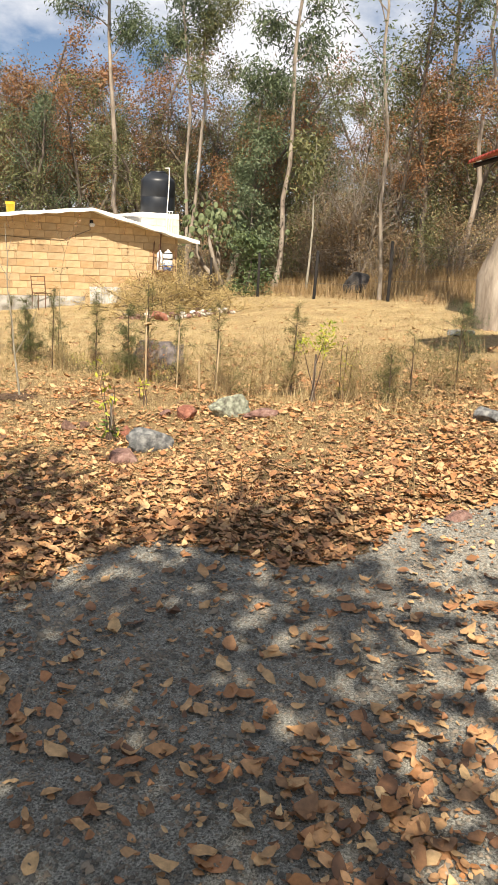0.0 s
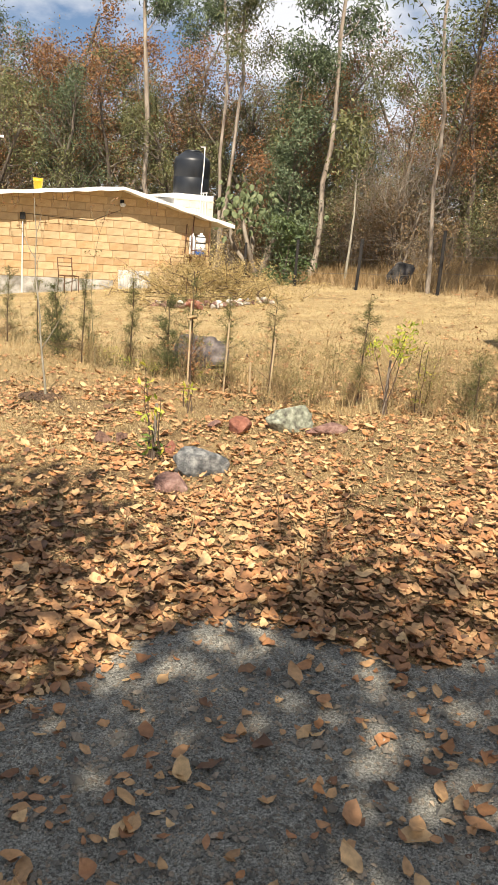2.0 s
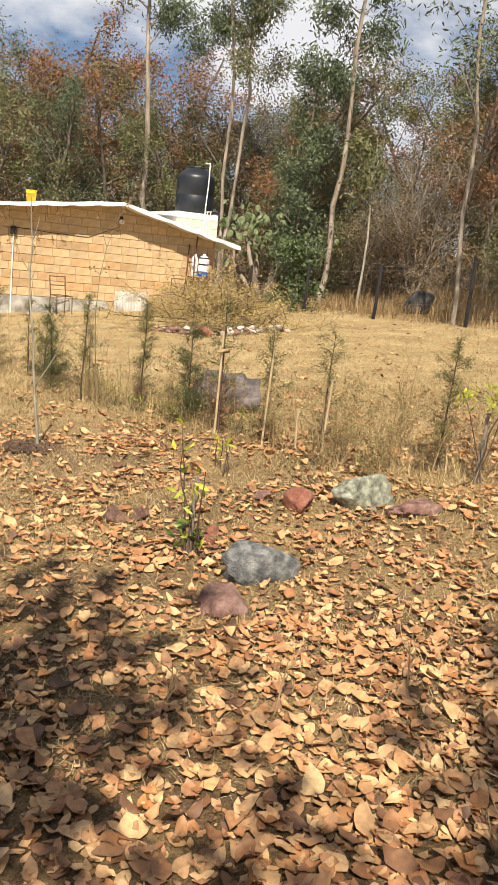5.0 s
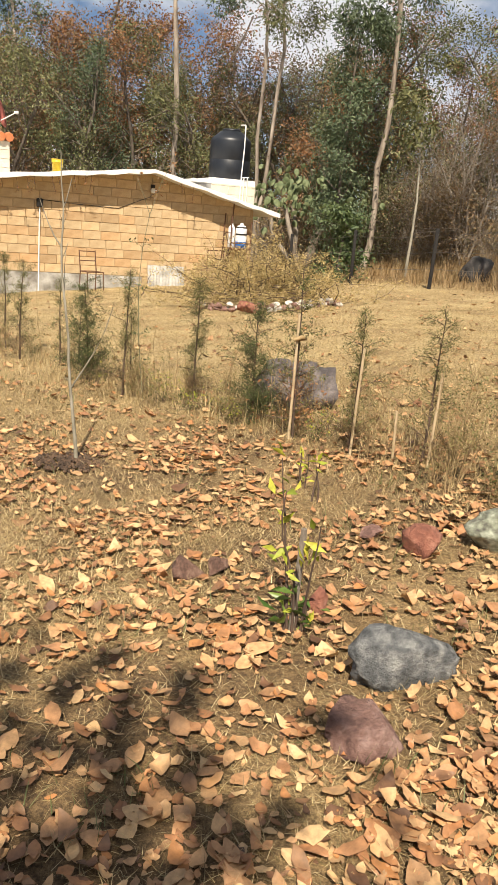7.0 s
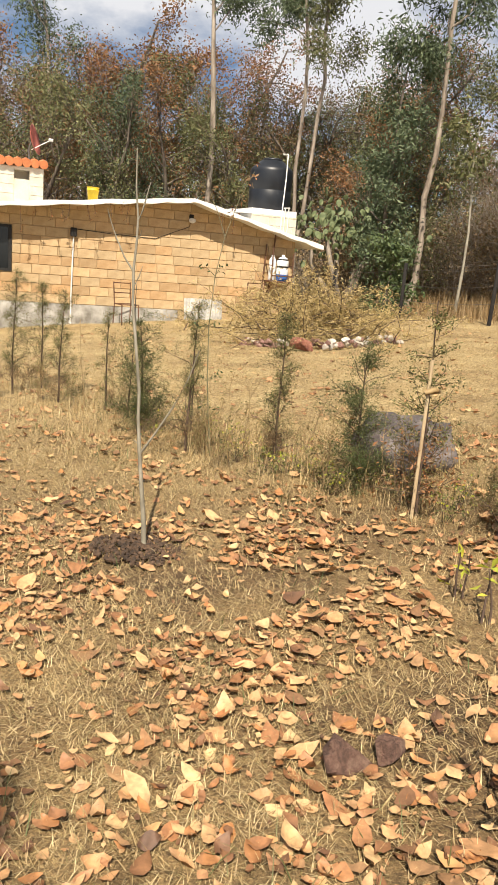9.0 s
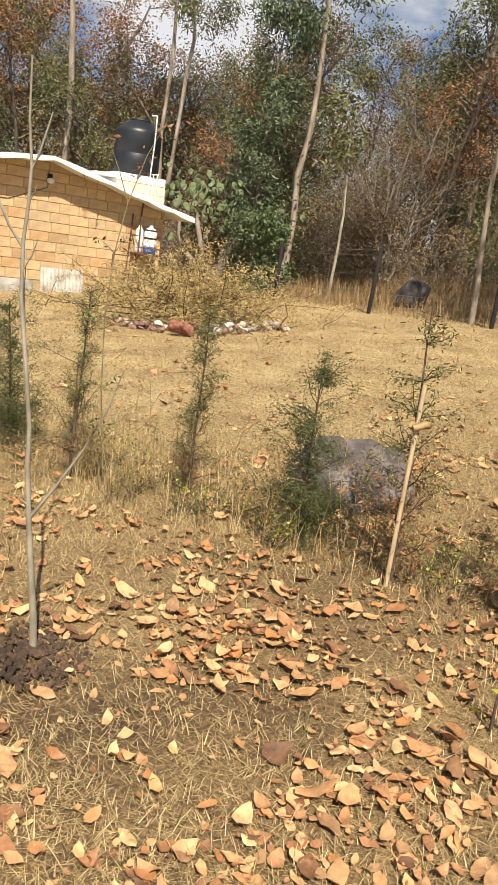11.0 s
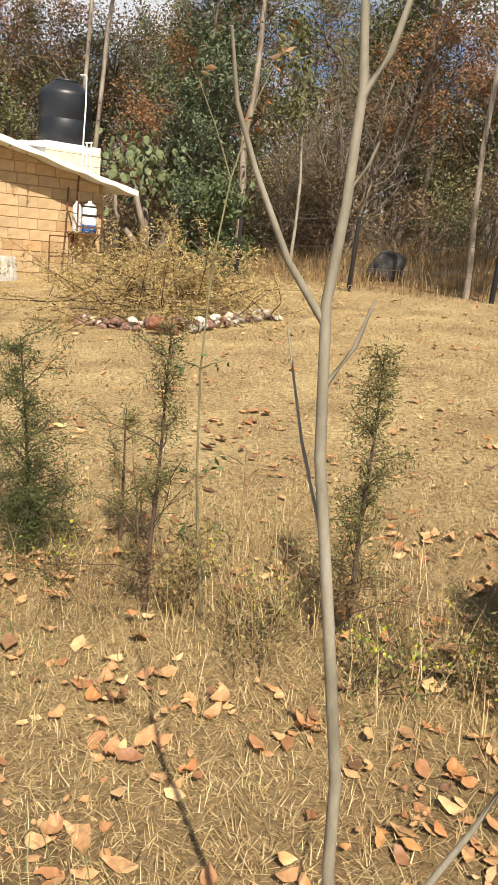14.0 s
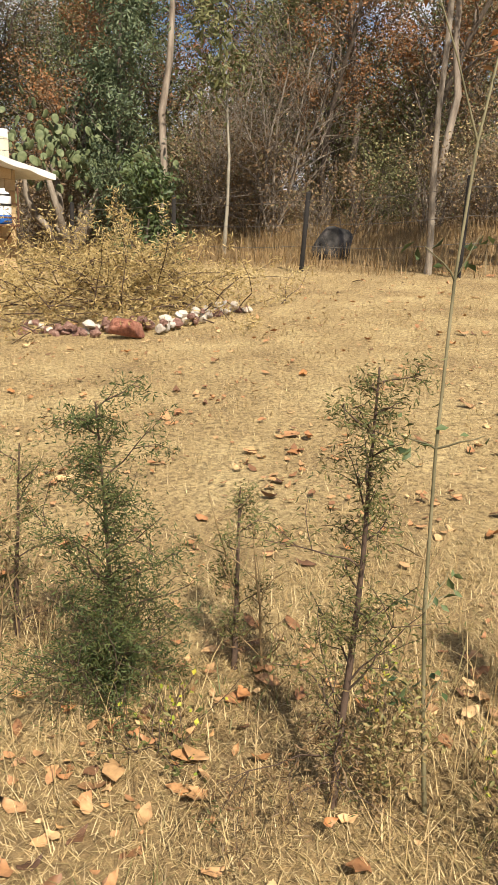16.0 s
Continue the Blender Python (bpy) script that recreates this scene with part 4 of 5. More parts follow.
def cedar(x, y, h, width, seed, leaf=M_CEDAR, dense=1.0, lean=0.0, low=0.12, bark=M_TWIG, label="young feathery cedar sapling of the hedge row", sprays=5200, bottom=0.0):
    """A thin stem, rising side twigs, and fine feathery sprays along them."""
    r = np.random.default_rng(seed)
    t = thing("cedar_sapling", at(x, y), label, "sapling", "hedge saplings")
    stem = limb(r, (0, 0, -0.05), (lean, 0, 1), h, 8, 0.022, 0.08)
    wood, crown = Geo(), Geo()
    wood.tube(stem, np.linspace(0.0105, 0.0022, 9), 6)
    n = int(34 * dense * h)
    tips = []
    for b in range(n):
        q = low + (1 - low) * ((b + r.random()) / n) ** (1 + bottom)
        f = q * 8
        i = min(int(f), 7)
        p = stem[i] + (stem[i + 1] - stem[i]) * (f - i)
        a = r.uniform(0, 2 * np.pi)
        length = width * 1.25 * (1.1 - q * 0.72) * r.uniform(0.25, 1.2)
        pts = limb(r, p, (math.cos(a), math.sin(a), 1.0), length, 5, 0.2, -0.05)
        wood.tube(pts, np.linspace(0.003, 0.0008, 6), 3)
        tips += list(pts[2:])
        for c in range(3):
            k = r.integers(1, 5)
            sp = limb(r, pts[k], pts[k] - pts[k - 1] + r.normal(0, 0.03, 3), length * 0.5, 3, 0.25, -0.1)
            wood.tube(sp, np.linspace(0.0015, 0.0006, 4), 3)
            tips += list(sp[1:])
    tips = np.array(tips)
    gone = tips[:, 2] < 0.22 * h
    leaf_cloud(crown, r, tips[~gone] if not bottom else tips, int(sprays * dense * h), 0.017, 0.0155, 0.15, 0.22)
    part("stem", wood, bark, t)
    part("foliage", crown, leaf, t)
    if not bottom and gone.sum() > 4:
        dry = Geo()
        leaf_cloud(dry, r, tips[gone], int(1300 * dense * h), 0.02, 0.018, 0.2, 0.2)
        part("dry_foliage", dry, M_BROWN, t, "dry brown lower foliage")
    return t


CEDARS = [(-4.60, 11.63, 1.2, 0.26, 1.2), (-4.41, 11.9, 1.1, 0.24, 1.0), (-4.03, 11.27, 1.05, 0.24, 1.0), (-3.48, 10.86, 0.9, 0.2, 0.6),
          (-2.57, 9.55, 1.06, 0.24, 0.8), (-1.95, 9.24, 0.98, 0.19, 1.15), (-0.83, 7.98, 0.88, 0.2, 0.9), (-0.41, 7.84, 0.9, 0.2, 0.8), (0.36, 7.42, 0.9, 0.22, 1.1),
          (1.53, 7.32, 0.6, 0.22, 0.6), (1.98, 7.38, 0.8, 0.22, 0.5), (-5.3, 12.2, 1.2, 0.3, 1.2), (-6.0, 12.6, 1.1, 0.3, 1.2), (-3.2, 10.5, 0.7, 0.18, 0.4), (-2.62, 10.1, 0.62, 0.14, 0.5)]
for k, (x, y, h, w, dn) in enumerate(CEDARS):
    cedar(x, y, h, w, 100 + k, dense=dn)
# denser, darker bushes
cedar(-2.99, 10.04, 0.92, 0.24, 140, leaf=M_CEDARDARK, dense=2.2, label="bushy green cedar of the hedge row", sprays=8000, bottom=1.3)
cedar(-1.46, 8.72, 0.82, 0.26, 141, leaf=M_CEDARDARK, dense=2.2, label="bushy green cedar beside the boulder", sprays=8000, bottom=1.3)
cedar(1.26, 6.98, 0.5, 0.25, 142, dense=2.0, label="low dark bush at the end of the hedge row", bottom=0.4)
cedar(2.45, 8.9, 0.7, 0.35, 143, leaf=M_GREEN, dense=2.0, label="bright green feathery bush beyond the hedge", bottom=0.4)


def staked(x, y):
    t = thing("cedar_sapling", at(x, y), "reddish cedar sapling tied to a pale stake", "sapling", "hedge saplings")
    g = Geo()
    g.tube([(0, 0, -0.1), (0.0, 0, 0.4), (0.0, 0, 0.82)], [0.010, 0.009, 0.0085], 7)
    part("stake", g, M_STAKE, t, "pale wooden stake")
    g = Geo()
    g.tube([(-0.02, -0.02, 0.66), (0.03, -0.02, 0.68), (0.05, 0.01, 0.67), (0.01, 0.025, 0.66), (-0.02, 0.0, 0.67)], [0.014] * 5, 6)
    part("tie", g, M_STRAW, t, "straw-coloured tie")
    r = np.random.default_rng(9)
    wood, low, high = Geo(), Geo(), Geo()
    stem = limb(r, (0.025, 0.02, 0), (0.0, 0, 1), 1.1, 8, 0.05, 0.05)
    wood.tube(stem, np.linspace(0.009, 0.003, 9), 5)
    tips = []
    for b in range(40):
        i = r.integers(1, 8)
        pts = limb(r, stem[i], (r.normal(), r.normal(), 0.7), 0.26 * (1.1 - i / 10), 4, 0.2, 0.05)
        wood.tube(pts, np.linspace(0.003, 0.001, 5), 3)
        tips += list(pts[1:])
    tips = np.array(tips)
    leaf_cloud(high, r, tips[tips[:, 2] > 0.4], 1500, 0.014, 0.022, 0.2, 0.28)
    leaf_cloud(low, r, tips[tips[:, 2] <= 0.45], 500, 0.03, 0.03, 0.2, 0.35)
    part("stem", wood, M_TWIG, t)
    part("foliage", high, M_CEDAR, t)
    part("dry_foliage", low, M_RUST, t, "dry red-brown lower foliage")


staked(-1.20, 8.24)


def hedge_stake(x, y, h, lean):
    g = Geo()
    g.tube([(0, 0, -0.1), (lean * 0.5, 0, h * 0.5), (lean, 0, h)], [0.009, 0.0085, 0.008], 7)
    ob = part("hedge_stake", g, M_STAKE)
    ob.matrix_world = at(x, y)
    tagged(ob, "thin pale wooden stake driven in beside a hedge sapling", "stake", "stakes of the hedge row")


for stake in ((-0.83, 7.93, 0.66, 0.02), (-0.40, 7.73, 0.55, 0.02), (-0.58, 7.86, 0.3, -0.01)):
    hedge_stake(*stake)

M_WEED = foliage("dry_weed", [(0.24, 0.155, 0.065), (0.38, 0.27, 0.12), (0.28, 0.245, 0.09), (0.19, 0.19, 0.06)], None, 0.15)


def wispy_weed(x, y, h, seed, leaf):
    """A fan of thin upright stems with tiny dry leaves."""
    r = np.random.default_rng(seed)
    t = thing("dry_weed", at(x, y), "wispy half-dry weed with thin upright stems", "weed", "wispy weeds of the hedge row")
    g, lv, tips = Geo(), Geo(), []
    for k in range(5):
        stem = limb(r, r.normal(0, 0.03, 3) * [1, 1, 0], (r.normal() * 0.16, r.normal() * 0.16, 1), h * r.uniform(0.6, 1.1), 6, 0.07, 0.04)
        g.tube(stem, np.linspace(0.0026, 0.0009, 7), 4)
        for c in range(7):
            i = r.integers(1, 6)
            pts = limb(r, stem[i], (r.normal(), r.normal(), 1.3), h * 0.22, 3, 0.2, 0.03)
            g.tube(pts, np.linspace(0.0018, 0.0006, 4), 3)
            tips += list(pts[1:])
    leaf_cloud(lv, r, np.array(tips), 420, 0.014, 0.019, 0.0, 0.35)
    part("stem", g, M_DRYSTEM, t)
    part("leaves", lv, leaf, t)


weeds = random.Random(21)
for k in range(40):
    x = weeds.uniform(-0.5, 2.5) if k < 27 else weeds.uniform(-4.6, -0.6)
    y = (7.42 - 0.12 * x if x > -0.5 else 7.25 - 0.95 * x) + weeds.gauss(0, 0.16)
    wispy_weed(x, y, weeds.uniform(0.3, 0.68), 700 + k, M_WEED if weeds.random() < 0.7 else M_CEDAR)


def thin_tree():
    t = thing("young_tree", at(-2.47, 7.81), "slim leafless young tree with smooth pale bark", "tree")
    g = Geo()
    main = [(0.005, 0, -0.05), (-0.005, 0, 0.12), (-0.025, 0.01, 0.28), (-0.045, 0.02, 0.45), (-0.062, 0.04, 0.60), (-0.066, 0.05, 0.72), (-0.095, 0.07, 0.92), (-0.122, 0.09, 1.10), (-0.13, 0.11, 1.26), (-0.122, 0.11, 1.36), (-0.12, 0.11, 1.47), (-0.135, 0.115, 1.60), (-0.14, 0.12, 1.76)]
    g.tube(main, [0.014, 0.0112, 0.0098, 0.0088, 0.0077, 0.0071, 0.0067, 0.0063, 0.0058, 0.0052, 0.0047, 0.0038, 0.0025], 10)
    part("trunk", g, M_SAPBARK, t)
    for pts, r0 in (([(-0.13, 0.11, 1.24), (-0.175, 0.115, 1.30), (-0.215, 0.12, 1.38), (-0.24, 0.12, 1.44), (-0.255, 0.10, 1.50)], 0.0046),
                    ([(-0.12, 0.11, 1.46), (-0.10, 0.10, 1.50), (-0.085, 0.10, 1.56), (-0.07, 0.10, 1.62)], 0.005),
                    ([(-0.127, 0.10, 1.17), (-0.10, 0.09, 1.22), (-0.085, 0.09, 1.27)], 0.004),
                    ([(-0.10, 0.08, 0.98), (-0.125, 0.15, 1.10), (-0.137, 0.22, 1.22)], 0.003),
                    ([(-0.122, 0.11, 1.37), (-0.105, 0.105, 1.40), (-0.10, 0.10, 1.42)], 0.003),
                    ([(-0.04, 0.02, 0.44), (0.03, 0.01, 0.55), (0.10, 0.01, 0.67), (0.16, 0.01, 0.80), (0.20, 0.01, 0.93)], 0.0058),
                    ([(-0.05, 0.02, 0.48), (-0.075, 0.02, 0.50)], 0.004)):
        b = Geo()
        b.tube(pts, np.linspace(r0, r0 * 0.35, len(pts)), 7)
        part("branch", b, M_SAPBARK, t)


thin_tree()


def soil_mound(x, y):
    """Dug earth in a low ring of clods round the young tree."""
    r = np.random.default_rng(31)
    m = surface("dug_earth", [(0.07, 0.047, 0.032), (0.14, 0.095, 0.063), (0.22, 0.15, 0.10)], 14, 120, 0.95, 0, 1.0, 0.02, None, "island", 0.4)
    g = Geo()
    for k in range(520):
        a, d = r.uniform(0, 6.28), 0.24 * r.random() ** 0.6
        s = r.uniform(0.004, 0.013)
        c = np.array([math.cos(a) * d, math.sin(a) * d * 0.85, 0.002 + 0.014 * (1 - (d / 0.25) ** 2)])
        g.tube([c - [0, 0, s * 0.8], c, c + [r.normal(0, 0.2) * s, r.normal(0, 0.2) * s, s * 0.8]], [s * 0.8, s * r.uniform(0.9, 1.3), s * 0.5], 5)
    ob = part("soil_mound", g, m, None, "", False)
    ob.matrix_world = at(x, y)
    tagged(ob, "low mound of dark dug earth round the young tree", "soil mound", kind="stuff")


soil_mound(-2.47, 7.79)


def tall_whip():
    t = thing("sapling", at(-2.38, 9.46), "tall whip-like sapling with dry red leaves on top", "sapling")
    g = Geo()
    stem = [(0, 0, -0.03), (-0.035, 0.01, 0.25), (-0.06, 0.02, 0.5), (-0.075, 0.03, 0.85), (-0.06, 0.06, 1.17), (-0.02, 0.10, 1.42), (0.05, 0.15, 1.66), (0.13, 0.20, 1.84)]
    g.tube(stem, [0.0062, 0.0048, 0.004, 0.0034, 0.003, 0.0027, 0.0022, 0.0015], 7)
    side = []
    r = np.random.default_rng(4)
    for k in range(10):
        i = 1 + k % 4
        pts = limb(r, stem[i], (r.normal(), r.normal() * 0.5, 0.9), 0.10, 4, 0.15)
        g.tube(pts, np.linspace(0.0025, 0.0008, 5), 4)
        side += list(pts[2:])
    pts = limb(r, stem[5], (-0.25, 0, 0.8), 0.3, 4, 0.1)
    g.tube(pts, np.linspace(0.003, 0.001, 5), 4)
    part("stem", g, M_OLIVEBARK, t)
    lv = Geo()
    leaf_cloud(lv, r, np.array([(0.13, 0.2, 1.84), (0.10, 0.18, 1.78), (0.06, 0.16, 1.68), (0.02, 0.12, 1.58), tuple(pts[-1])]), 34, 0.02, 0.038, 0.6, 0.4)
    part("dry_leaves", lv, M_RUST, t, "dry red-brown leaves")
    lv = Geo()
    leaf_cloud(lv, r, np.array(side), 55, 0.012, 0.028, 0.1, 0.5)
    part("leaves", lv, M_GREEN, t, "small green leaves")


tall_whip()


def leafy_twig(x, y, h, name, label, seed, leaves, leaf, size, stake=True, stems=3, top=0.0):
    r = np.random.default_rng(seed)
    t = thing(name, at(x, y), label, "sapling")
    if stake:
        g = Geo()
        g.tube([(0.0, 0, -0.05), (0.004, 0, h * 0.3), (0.01, 0, h * 0.62)], [0.014, 0.013, 0.011], 7)
        part("stake", g, M_BARK, t, "grey split-wood stake")
    g, tips = Geo(), []
    for k in range(stems):
        pts = limb(r, (0.03 * (k - 1), -0.02, 0), (0.05 * (k - 1) + 0.05, 0, 1), h * (1 - 0.12 * k), 6, 0.1, 0.05)
        g.tube(pts, np.linspace(0.006, 0.002, 7), 5)
        tips += list(pts[1:])
    part("stem", g, M_TWIG, t)
    lv = Geo()
    tips = np.array(tips)
    leaf_cloud(lv, r, tips[tips[:, 2] >= top * tips[:, 2].max()], leaves, size * (0.35 + top), size, -0.9 if stake else -0.3, 0.32)
    part("leaves", lv, leaf, t)


leafy_twig(-1.16, 5.92, 0.62, "citrus_sapling", "small citrus sapling with few yellow-green leaves on a grey stake", 1, 28, M_LIME, 0.075)
leafy_twig(-1.15, 5.93, 0.18, "citrus_shoot", "low green citrus shoots at the foot of the stake", 2, 24, M_SHOOT, 0.08, False)
leafy_twig(0.56, 7.16, 0.72, "citrus_sapling", "citrus sapling with a yellow-green leafy top on a stake", 3, 210, M_LIME, 0.05, top=0.72)
leafy_twig(0.85, 7.2, 0.62, "citrus_sapling", "thin yellow-leaved sapling of the hedge row", 4, 60, M_LIME, 0.035, False)
leafy_twig(-1.10, 7.39, 0.22, "seedling", "small yellow-leaved seedling in the grass", 5, 10, M_LIME, 0.06, False, 2)
leafy_twig(-1.04, 7.18, 0.24, "seedling", "small yellow-leaved seedling in the grass", 6, 8, M_LIME, 0.06, False, 2)


def dry_stalk(x, y, h, seed, label="dry leafless weed stalk standing in the leaf litter", n=7):
    r = np.random.default_rng(seed)
    g = Geo()
    stem = limb(r, (0, 0, -0.02), (r.normal() * 0.1, 0, 1), h, 6, 0.08, 0.05)
    g.tube(stem, np.linspace(0.005, 0.0015, 7), 5)
    for k in range(n):
        i = r.integers(1, 6)
        pts = limb(r, stem[i], (r.normal(), r.normal(), 1.0), h * 0.35, 4, 0.2, 0.05)
        g.tube(pts, np.linspace(0.0028, 0.001, 5), 3)
    ob = part("dry_stalk", g, M_DRYSTEM)
    ob.matrix_world = at(x, y)
    tagged(ob, label, "weed", "dry weed stalks")


for k, (x, y, h) in enumerate([(1.0, 4.38, 0.46), (-0.29, 4.73, 0.32), (-0.19, 4.01, 0.3), (0.53, 5.27, 0.24), (-0.05, 4.45, 0.22), (-0.75, 4.55, 0.25), (0.1, 7.7, 0.8), (0.2, 7.9, 0.75), (0.95, 7.4, 0.6), (1.7, 7.1, 0.7), (1.85, 7.6, 0.75), (2.2, 7.3, 0.6),
                               (-0.15, 8.0, 0.6), (-2.62, 10.12, 0.6), (-2.55, 10.05, 0.5), (-2.2, 9.9, 0.5), (-3.25, 10.4, 0.6), (-0.55, 8.6, 0.5), (0.7, 7.9, 0.7), (1.25, 7.5, 0.55), (-1.75, 9.5, 0.45), (-3.7, 11.0, 0.8), (-1.1, 4.6, 0.2), (0.3, 7.3, 0.5)]):
    dry_stalk(x, y, h, 300 + k)


def flowering_weed(x, y, seed, h=0.22):
    r = np.random.default_rng(seed)
    t = thing("flowering_weed", at(x, y), "low weed with small yellow flowers in the dry grass", "weed", "yellow-flowered weeds")
    g, tips = Geo(), []
    for k in range(14):
        pts = limb(r, r.normal(0, 0.03, 3) * [1, 1, 0], (r.normal(), r.normal(), 1.1), h * r.uniform(0.6, 1.2), 4, 0.2)
        g.tube(pts, np.linspace(0.002, 0.0008, 5), 3)
        tips += list(pts[1:])
    part("stem", g, M_TWIG, t)
    tips = np.array(tips)
    lv, fl = Geo(), Geo()
    leaf_cloud(lv, r, tips, 150, 0.02, 0.022, 0.1, 0.4)
    part("leaves", lv, M_CEDAR, t)
    leaf_cloud(fl, r, tips[tips[:, 2] > h * 0.4], 46, 0.012, 0.014, -0.2, 0.8)
    tagged(part("blossom", fl, M_LIME, t, "small yellow flowers"), kind="stuff")


for k, (x, y) in enumerate([(-1.99, 8.95), (-1.85, 9.0), (-1.72, 8.95), (-1.62, 8.72), (-1.22, 8.45), (-0.98, 8.35), (-1.02, 8.2), (-2.35, 9.75), (-2.9, 9.85), (-1.6, 8.6), (-2.2, 9.3)]):
    flowering_weed(x, y, 500 + k)


rock("rock", 3.05, 11.2, (0.55, 0.4, 0.16), M_ROCKGREY, "flat grey slab lying near the thick trunk", 33, 10, 0.3, 0.2, 0.5)


# ---------------------------------------------------------------- brush heap, prickly pear, odds and ends by the house
M_BRUSH = foliage("dry_brush", [(0.46, 0.34, 0.14), (0.68, 0.53, 0.25), (0.58, 0.44, 0.19), (0.32, 0.25, 0.09)], None, 0.3)


def brush_heap():
    t = thing("brush_heap", at(-1.75, 16.6), "heap of dry straw-coloured cut branches", "brush heap")
    r = np.random.default_rng(3)
    wood, leaves, tips = Geo(), Geo(), []
    for k in range(180):
        x, y = r.normal(0, 0.66), r.normal(0, 0.42)
        h = 1.15 * math.exp(-(x / 1.05) ** 2 - (y / 0.8) ** 2)
        pts = limb(r, (x, y, h * r.uniform(0.1, 0.6)), (r.normal(), r.normal() * 0.7, 0.45), r.uniform(0.5, 1.15), 5, 0.22, -0.05)
        wood.tube(pts, np.linspace(0.008, 0.002, 6), 3)
        tips += list(pts[1:])
    tips = np.array(tips)
    tips[:, 2] = np.maximum(tips[:, 2], 0.03)
    leaf_cloud(leaves, r, tips, 20000, 0.05, 0.06, 0.1, 0.2)
    tagged(part("brushwood", wood, M_TWIG, t), kind="stuff")
    part("dry_leaves", leaves, M_BRUSH, t)


brush_heap()

M_PAD = surface("cactus_pad", [(0.065, 0.09, 0.036), (0.12, 0.15, 0.062), (0.19, 0.21, 0.10)], 4, 40, 0.7)


def prickly_pear():
    t = thing("prickly_pear", at(-1.05, 25.4, 0, 1.5), "tree-like prickly pear cactus with grey trunk and green pads", "cactus")
    r = np.random.default_rng(8)
    g, ends = Geo(), []
    for k in range(6):
        pts = limb(r, (0, 0, -0.1), (0.55 * math.cos(k * 1.05), 0.55 * math.sin(k * 1.05), 0.8), 1.35, 5, 0.15, 0.05)
        g.tube(pts, np.linspace(0.065, 0.035, 6), 7)
        ends += [pts[-1] + [0, 0, 0.25], pts[-1], pts[-2] + [0, 0, 0.15]]
    part("trunk", g, M_BARK, t)
    pads = Geo()
    lathe(pads, [(0, -0.17), (0.07, -0.14), (0.125, -0.04), (0.135, 0.05), (0.09, 0.14), (0, 0.18)], 12)
    v = pads.v[0] * [1, 0.16, 1]
    pads.v[0] = v
    data = pads.mesh("pad", M_PAD)
    for k in range(230):
        e = ends[r.integers(0, len(ends))] + r.normal(0, 0.26, 3) * [1.2, 1, 0.8] + [0, 0, 0.2]
        ob = part("pad", data, M_PAD, t)
        ob.matrix_local = pose(*e, r.uniform(-35, 35), r.uniform(-50, 50), r.uniform(0, 180)) @ Matrix.Scale(r.uniform(0.3, 0.48), 4)


prickly_pear()


